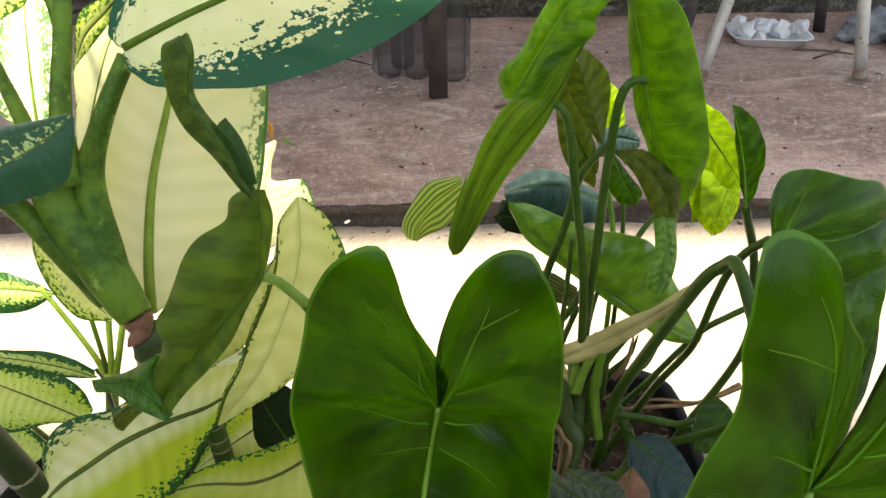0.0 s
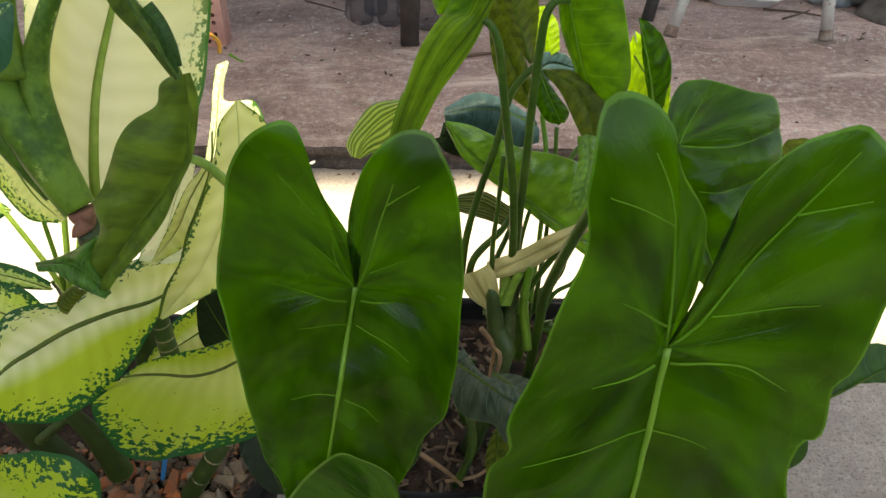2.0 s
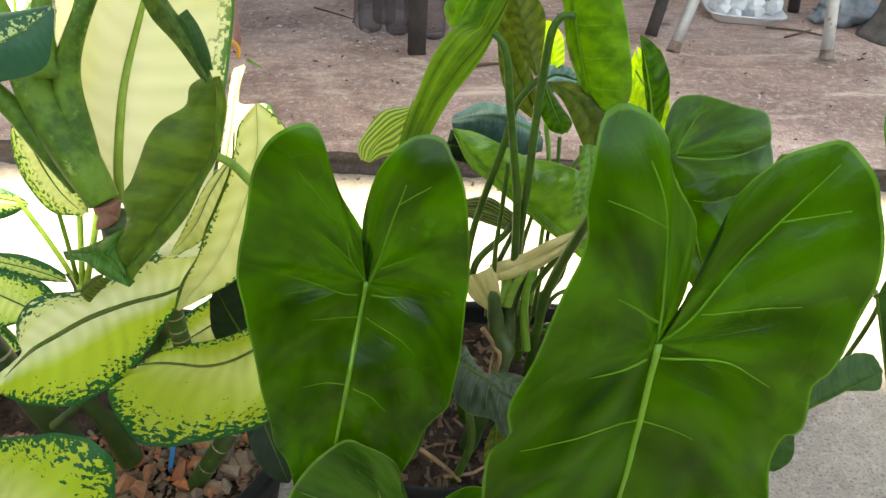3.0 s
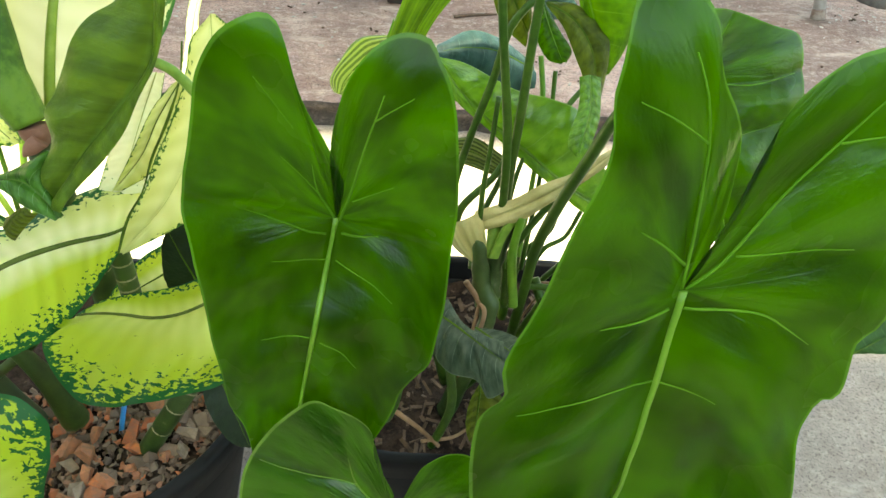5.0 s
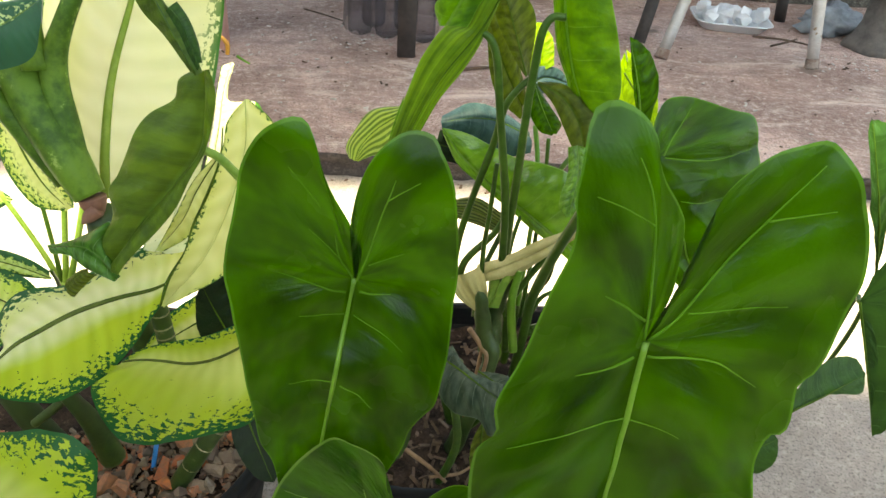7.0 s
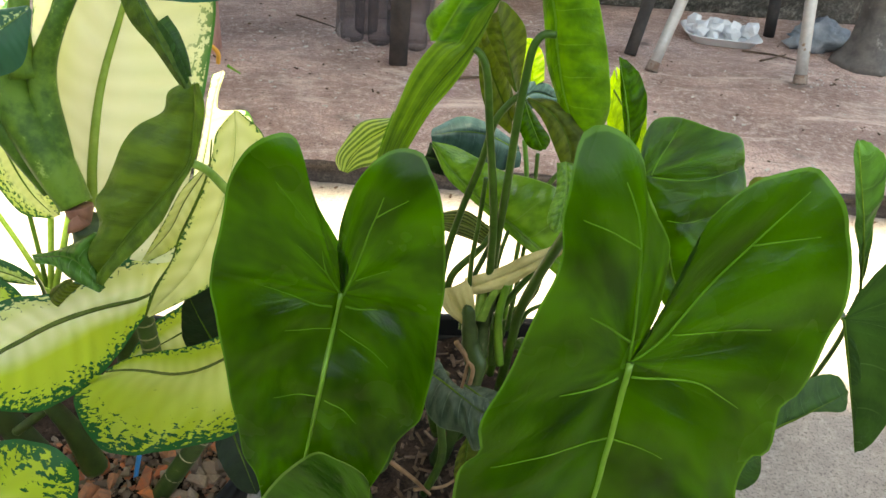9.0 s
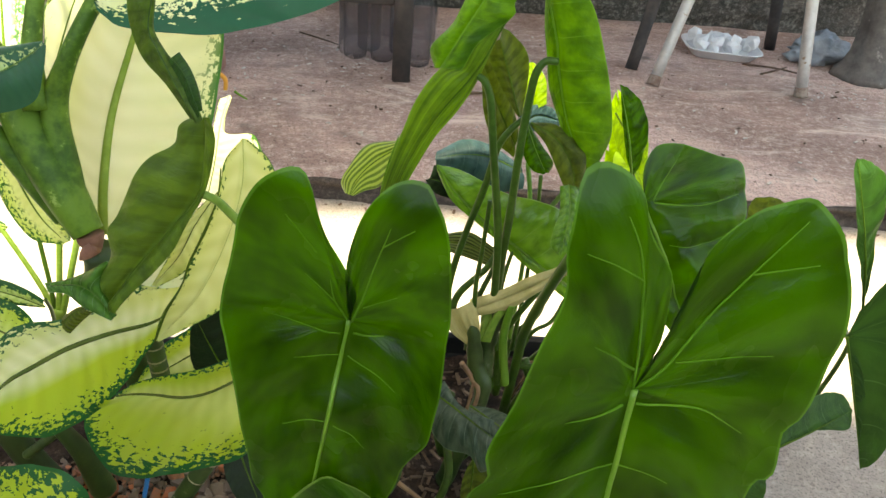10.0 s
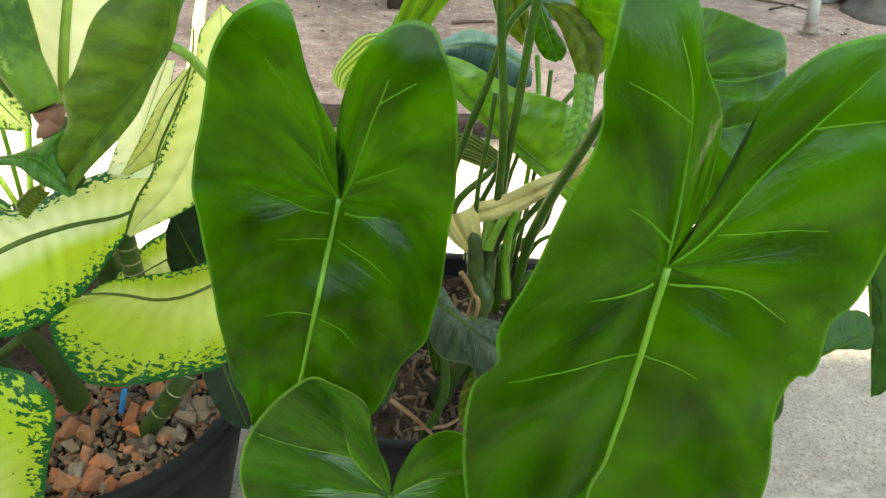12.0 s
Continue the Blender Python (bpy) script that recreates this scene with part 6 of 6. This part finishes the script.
# ---- small things in the pots ----
random.seed(4)
chips = []
for k in range(8):
    bm = bmesh.new()
    for _ in range(17):
        bm.verts.new((random.uniform(-1, 1) * 0.010, random.uniform(-1, 1) * 0.008, random.uniform(-1, 1) * 0.006))
    bmesh.ops.convex_hull(bm, input=bm.verts)
    for v in [v for v in bm.verts if not v.link_faces]:
        bm.verts.remove(v)
    chips.append(mesh_of(bm, "stone", RUBBLE))
    for f in chips[-1].polygons:
        f.use_smooth = False
for k in range(275):
    a, d = random.uniform(-2.9, 0.9), DR * 0.86 * math.sqrt(random.uniform(0.0, 1))
    ob = new("stone", chips[k % 8])
    ob.parent = dieff_soil
    size = random.choice((0.35, 0.4, 0.5, 0.6, 0.7, 0.8, 0.95, 1.1, 1.35))
    ob.matrix_basis = pose(DX + d * math.cos(a), DY + d * math.sin(a), DZ - 0.026 + 0.004 * size, random.uniform(0, 360), random.uniform(-40, 40), random.uniform(0, 360)) @ Matrix.Diagonal((size, size, size, 1))

grit = [[], []]
for k in range(2600):
    a, d = random.uniform(-3.1, 1.2), DR * 0.88 * math.sqrt(random.uniform(0.0, 1))
    size = random.uniform(0.15, 0.55)
    src = chips[k % 8]
    m = pose(DX + d * math.cos(a), DY + d * math.sin(a), DZ - 0.028 + 0.004 * size, random.uniform(0, 360), random.uniform(-40, 40), random.uniform(0, 360)) @ Matrix.Scale(size, 4)
    start = len(grit[0])
    grit[0].extend(m @ v.co for v in src.vertices)
    grit[1].extend([start + i for i in f.vertices] for f in src.polygons)
gravel = bpy.data.meshes.new("grit")
gravel.from_pydata(grit[0], [], grit[1])
gravel.materials.append(GRIT)
tagged(new("grit", gravel), "fine brick grit and crumbs on the soil", "grit", kind="stuff")

straw = tagged(part("straw", tube([(-0.131, 0.497, 0.250), (-0.127, 0.500, 0.275), (-0.121, 0.504, 0.302)], [0.0026], 8, 8), BLUE), "thin blue plastic stick in the rubble", "stick")

# bark and dry bits on the square pot's soil
bm = bmesh.new()
for _ in range(420):
    x, y = PX + random.uniform(-0.145, 0.145), PY + random.uniform(-0.145, 0.145)
    w, l = random.uniform(0.002, 0.005), random.uniform(0.006, 0.022)
    m = pose(x, y, PZ - 0.024 + random.uniform(0, 0.008), random.uniform(-35, 35), random.uniform(-35, 35), random.uniform(0, 360)) @ Matrix.Diagonal((l, w, 0.0016, 1))
    bmesh.ops.create_cube(bm, size=1.0, matrix=m)
tagged(part("bark_mulch", bm, BARK, flat=True), "brown bark bits and dry scraps on the soil", "mulch", kind="stuff")


# ---- the veranda's things ----
def leg(name, foot, top, r, material, parent, sides=10):
    return part(name, tube([foot, ((foot[0] + top[0]) / 2, (foot[1] + top[1]) / 2, (foot[2] + top[2]) / 2), top], [r], 6, sides), material, parent)


F = STEP + 0.001
bench = plant_base("metal_bench", (1.33, 2.75, F), "grey metal bench with splayed rusty-footed legs", "bench")
for foot, top in (((1.039, 2.533, F), (1.205, 2.69, 0.62)), ((1.596, 2.517, F), (1.535, 2.65, 0.62)), ((1.0, 2.70, F), (1.165, 2.97, 0.62)), ((1.715, 3.10, F), (1.58, 2.98, 0.62))):
    near = foot[1] < 2.6
    leg("leg", foot, top, 0.021 if near else 0.024, STEEL if near else WOOD, bench)
    if near:
        part("foot", tube([(foot[0], foot[1], F), Vector(foot).lerp(Vector(top), 0.03), Vector(foot).lerp(Vector(top), 0.06)], [0.026, 0.024, 0.0225], 5, 10), RUSTY, bench)
part("seat", box((1.37, 2.83, 0.635), (0.62, 0.42, 0.03)), WOOD, bench)
hold(bench)

table = plant_base("wooden_table", (0.12, 2.41, F), "dark weathered wooden table on square posts", "table")
part("leg", box((0.118, 2.415, F + 0.34), (0.062, 0.055, 0.68)), WOOD, table)
part("leg", box((-0.75, 2.415, F + 0.34), (0.062, 0.055, 0.68)), WOOD, table)
part("leg", box((-0.75, 3.0, F + 0.34), (0.062, 0.055, 0.68)), WOOD, table)
part("leg", box((0.118, 3.0, F + 0.34), (0.062, 0.055, 0.68)), WOOD, table)
part("rail", box((-0.316, 2.415, 0.332), (0.80, 0.03, 0.03)), WOOD, table)
part("rail", box((-0.316, 3.0, 0.332), (0.80, 0.03, 0.03)), WOOD, table)
part("tabletop", box((-0.32, 2.72, F + 0.70), (1.02, 0.72, 0.035)), WOOD, table)
hold(table)


def lathe(profile, x, y, z, sides=20, m=None):
    bm = bmesh.new()
    rings = [[bm.verts.new((r * math.cos(2 * math.pi * k / sides), r * math.sin(2 * math.pi * k / sides), h)) for k in range(sides)] for r, h in profile]
    for a, b in zip(rings, rings[1:]):
        for k in range(sides):
            bm.faces.new((a[k], a[(k + 1) % sides], b[(k + 1) % sides], b[k]))
    bm.faces.new(rings[0]), bm.faces.new(rings[-1])
    bmesh.ops.transform(bm, matrix=Matrix.Translation((x, y, z)) @ (m or Matrix()), verts=bm.verts)
    return bm


BOTTLE = [(0.030, 0.0), (0.041, 0.008), (0.044, 0.025), (0.043, 0.07), (0.0445, 0.08), (0.043, 0.09), (0.0445, 0.13), (0.043, 0.14), (0.0445, 0.19), (0.040, 0.23), (0.016, 0.29), (0.0145, 0.31)]
for x, y in ((-0.055, 2.63), (0.045, 2.61), (0.175, 2.58), (-0.01, 2.73), (0.11, 2.70)):
    bottle = plant_base("plastic_bottle", (x, y, F), "empty clear plastic bottle standing on the floor", "bottle")
    tagged(bottle, group="bottles under the table")
    part("body", lathe(BOTTLE, x, y, F), PET, bottle)
    part("cap", lathe([(0.0155, 0.0), (0.0160, 0.003), (0.0160, 0.014), (0.014, 0.016)], x, y, F + 0.31), FOAM, bottle)
    hold(bottle)

# clear shrink film round the bottles
bm = bmesh.new()
rings = []
for z, h in ((0.034, 1.0), (0.037, 1.01), (0.08, 1.0), (0.13, 1.01), (0.18, 1.0), (0.215, 0.99), (0.218, 0.98)):
    line = []
    for k in range(72):
        c, s = math.cos(2 * math.pi * k / 72), math.sin(2 * math.pi * k / 72)
        q = (abs(c) ** 4 + abs(s) ** 4) ** -0.25 * h * (1 + 0.035 * noise.noise((c * 5, s * 5, z * 14)))
        line.append(bm.verts.new((0.062 + 0.172 * q * c, 2.655 + 0.135 * q * s, F + z)))
    rings.append(line)
for a, b in zip(rings, rings[1:]):
    for k in range(72):
        bm.faces.new((a[k], a[(k + 1) % 72], b[(k + 1) % 72], b[k]))
tagged(part("shrink_film", bm, PET), "clear plastic film wrapped round the bottles", "plastic film")

# foam tray with white lumps
tray_at = pose(1.445, 2.975, F, 0, 0, -8)
tray = plant_base("foam_tray", (1.445, 2.975, F), "white foam tray heaped with white lumps", "tray")
bm = bmesh.new()
rings = []
for hx, hy, z in ((0.115, 0.085, 0.0), (0.122, 0.092, 0.003), (0.150, 0.118, 0.036), (0.158, 0.126, 0.038), (0.157, 0.125, 0.041), (0.148, 0.116, 0.040), (0.120, 0.090, 0.008)):
    line = []
    for k in range(48):
        c, s = math.cos(2 * math.pi * k / 48), math.sin(2 * math.pi * k / 48)
        q = (abs(c) ** 5 + abs(s) ** 5) ** -0.2
        line.append(bm.verts.new(tray_at @ Vector((hx * q * c, hy * q * s, z))))
    rings.append(line)
for a, b in zip(rings, rings[1:]):
    for k in range(48):
        bm.faces.new((a[k], a[(k + 1) % 48], b[(k + 1) % 48], b[k]))
bm.faces.new(rings[0]), bm.faces.new(list(reversed(rings[-1])))
part("body", bm, FOAM, tray)
hold(tray)
random.seed(9)
for k in range(18):
    bm = bmesh.new()
    for _ in range(18):
        bm.verts.new(Vector((random.gauss(0, 1), random.gauss(0, 1), random.gauss(0, 1))).normalized() * random.uniform(0.75, 1.1))
    bmesh.ops.convex_hull(bm, input=bm.verts)
    for v in [v for v in bm.verts if not v.link_faces]:
        bm.verts.remove(v)
    bmesh.ops.bevel(bm, geom=bm.edges[:], offset=0.06, segments=1, affect="EDGES")
    r = random.uniform(0.030, 0.042)
    x, y = -0.105 + 0.07 * (k % 4) + random.uniform(-0.012, 0.012), -0.060 + 0.06 * (k // 4 % 3) + random.uniform(-0.01, 0.01)
    bmesh.ops.transform(bm, matrix=tray_at @ pose(x, y, 0.036 + random.uniform(0, 0.018) + (0.028 if k > 11 else 0), random.uniform(0, 90), 0, random.uniform(0, 360)) @ Matrix.Diagonal((r, r, r * 0.8, 1)), verts=bm.verts)
    tagged(part("foam_lump", bm, FOAM, flat=True), "crumpled white foam lump in the tray", "foam lump", "lumps in the tray")

# stump with a flared foot, and bags beside it
bm = bmesh.new()
rings = []
for z, r in ((F - 0.004, 0.135), (F + 0.02, 0.125), (F + 0.05, 0.10), (F + 0.10, 0.078), (F + 0.18, 0.066), (F + 0.30, 0.062), (F + 0.45, 0.064), (F + 0.62, 0.07)):
    rings.append([bm.verts.new((1.99 - 0.10 * (z - F) + r * math.cos(a) * (1 + 0.25 * noise.noise((math.cos(a) * 2, math.sin(a) * 2, z * 3))), 2.80 + r * math.sin(a) * (1 + 0.25 * noise.noise((math.cos(a) * 2, math.sin(a) * 2, z * 3 + 5))), z)) for a in (2 * math.pi * k / 28 for k in range(28))])
for a, b in zip(rings, rings[1:]):
    for k in range(28):
        bm.faces.new((a[k], a[(k + 1) % 28], b[(k + 1) % 28], b[k]))
bm.faces.new(rings[0]), bm.faces.new(rings[-1])
tagged(part("stump", bm, STUMP), "grey weathered wooden stump with flared foot", "stump")


def crumpled(x, y, size, seed):
    bm = bmesh.new()
    bmesh.ops.create_icosphere(bm, subdivisions=4, radius=1.0)
    for v in bm.verts:
        c = v.co.copy()
        fold = abs(noise.noise(c * 2.6 + Vector((seed, 0, 0)))) + 0.6 * abs(noise.noise(c * 5.5 + Vector((0, seed, 0))))
        v.co *= 1.05 - 0.5 * fold + 0.4 * noise.noise(c * 1.3 + Vector((0, 0, seed)))
        v.co = Vector((v.co.x * size[0], v.co.y * size[1], max(-0.7, v.co.z) * size[2]))
    low = min(v.co.z for v in bm.verts)
    bmesh.ops.transform(bm, matrix=Matrix.Translation((x, y, F - low)), verts=bm.verts)
    return bm


tagged(part("plastic_bag", crumpled(1.86, 2.96, (0.145, 0.09, 0.075), 3.0), BAG), "crumpled blue-grey plastic bag on the floor", "plastic bag")
tagged(part("plastic_bag", crumpled(2.26, 2.92, (0.13, 0.10, 0.085), 8.0), BAG), "crumpled blue-grey plastic bag on the floor", "plastic bag")

for pts, r, what in (([(0.30, 2.298, F + 0.004), (0.36, 2.318, F + 0.006), (0.44, 2.343, F + 0.004)], 0.005, "short reddish stick lying on the floor"),
                     ([(1.50, 2.85, F + 0.004), (1.62, 2.82, F + 0.005), (1.70, 2.775, F + 0.004)], 0.004, "thin brown twig lying on the floor"),
                     ([(1.53, 2.735, F + 0.004), (1.60, 2.78, F + 0.005), (1.68, 2.84, F + 0.004)], 0.004, "thin brown twig lying on the floor"),
                     ([(-0.29, 2.866, F + 0.003), (-0.20, 2.80, F + 0.004), (-0.12, 2.738, F + 0.003)], 0.003, "thin brown twig lying on the floor")):
    tagged(part("twig", tube(pts, [r, r, r * 0.6], 12, 6), BARK), what, "twig")

bm = bmesh.new()
random.seed(12)
for cx, cy, spread, count in ((1.72, 2.57, 0.12, 34), (1.1, 2.25, 0.25, 9), (1.5, 2.05, 0.4, 8), (-0.2, 2.2, 0.35, 16), (-0.25, 2.65, 0.22, 26), (0.4, 2.0, 0.6, 14), (0.3, 2.35, 0.45, 40), (-0.4, 2.3, 0.25, 36), (1.3, 2.0, 0.45, 34), (0.7, 2.75, 0.4, 30)):
    for _ in range(count):
        s = random.uniform(0.002, 0.007)
        m = pose(cx + random.gauss(0, spread), cy + random.gauss(0, spread * 0.6), F + 0.003, random.uniform(-12, 12), random.uniform(-12, 12), random.uniform(0, 360)) @ Matrix.Diagonal((s * 2.2, s, 0.003, 1))
        bmesh.ops.create_cube(bm, size=1.0, matrix=m)
tagged(part("paint_chips", bm, CHIP, flat=True), "scattered pale paint chips on the floor", "chips", kind="stuff")

# perforated block standing on end beside the table
bm = bmesh.new()
nx, nz, w, h, y0 = 7, 17, 0.084, 0.21, 2.362
grid = [[bm.verts.new((-0.567 + w * i / nx, y0, F + h * j / nz)) for i in range(nx + 1)] for j in range(nz + 1)]
deep = [[bm.verts.new((-0.567 + w * i, y0 + 0.084, F + h * j)) for i in (0, 1)] for j in (0, 1)]
holes = []
for j in range(nz):
    for i in range(nx):
        f = bm.faces.new((grid[j][i], grid[j][i + 1], grid[j + 1][i + 1], grid[j + 1][i]))
        if i in (2, 4) and j % 5 in (1, 3):
            holes.append(f)
for f in bmesh.ops.extrude_discrete_faces(bm, faces=holes)["faces"]:
    bmesh.ops.translate(bm, vec=(0, 0.03, 0), verts=f.verts)
bm.faces.new([grid[0][i] for i in range(nx, -1, -1)] + [deep[0][0], deep[0][1]])
bm.faces.new([grid[nz][i] for i in range(nx + 1)] + [deep[1][1], deep[1][0]])
bm.faces.new([grid[j][0] for j in range(nz + 1)] + [deep[1][0], deep[0][0]])
bm.faces.new([grid[j][nx] for j in range(nz, -1, -1)] + [deep[0][1], deep[1][1]])
bm.faces.new((deep[0][0], deep[0][1], deep[1][1], deep[1][0]))
tagged(part("hollow_brick", bm, TERRACOTTA, flat=True), "pinkish perforated terracotta brick standing on end", "brick")

# dark crumbs swept about the floor and along the kerb's foot
bm = bmesh.new()
random.seed(21)
for _ in range(260):
    kerb_foot = random.random() < 0.25
    x = random.uniform(-0.8, 2.3)
    y, z = (KERB_Y - random.uniform(0.02, 0.07), 0.002) if kerb_foot else (random.uniform(1.75, 3.25), F + 0.003)
    s = random.uniform(0.002, 0.006)
    m = pose(x, y, z, random.uniform(-20, 20), random.uniform(-20, 20), random.uniform(0, 360)) @ Matrix.Diagonal((s * random.uniform(1, 3), s, s * 0.7, 1))
    bmesh.ops.create_cube(bm, size=1.0, matrix=m)
tagged(part("dirt_crumbs", bm, BARK, flat=True), "dark dirt crumbs scattered over the concrete", "dirt", kind="stuff")
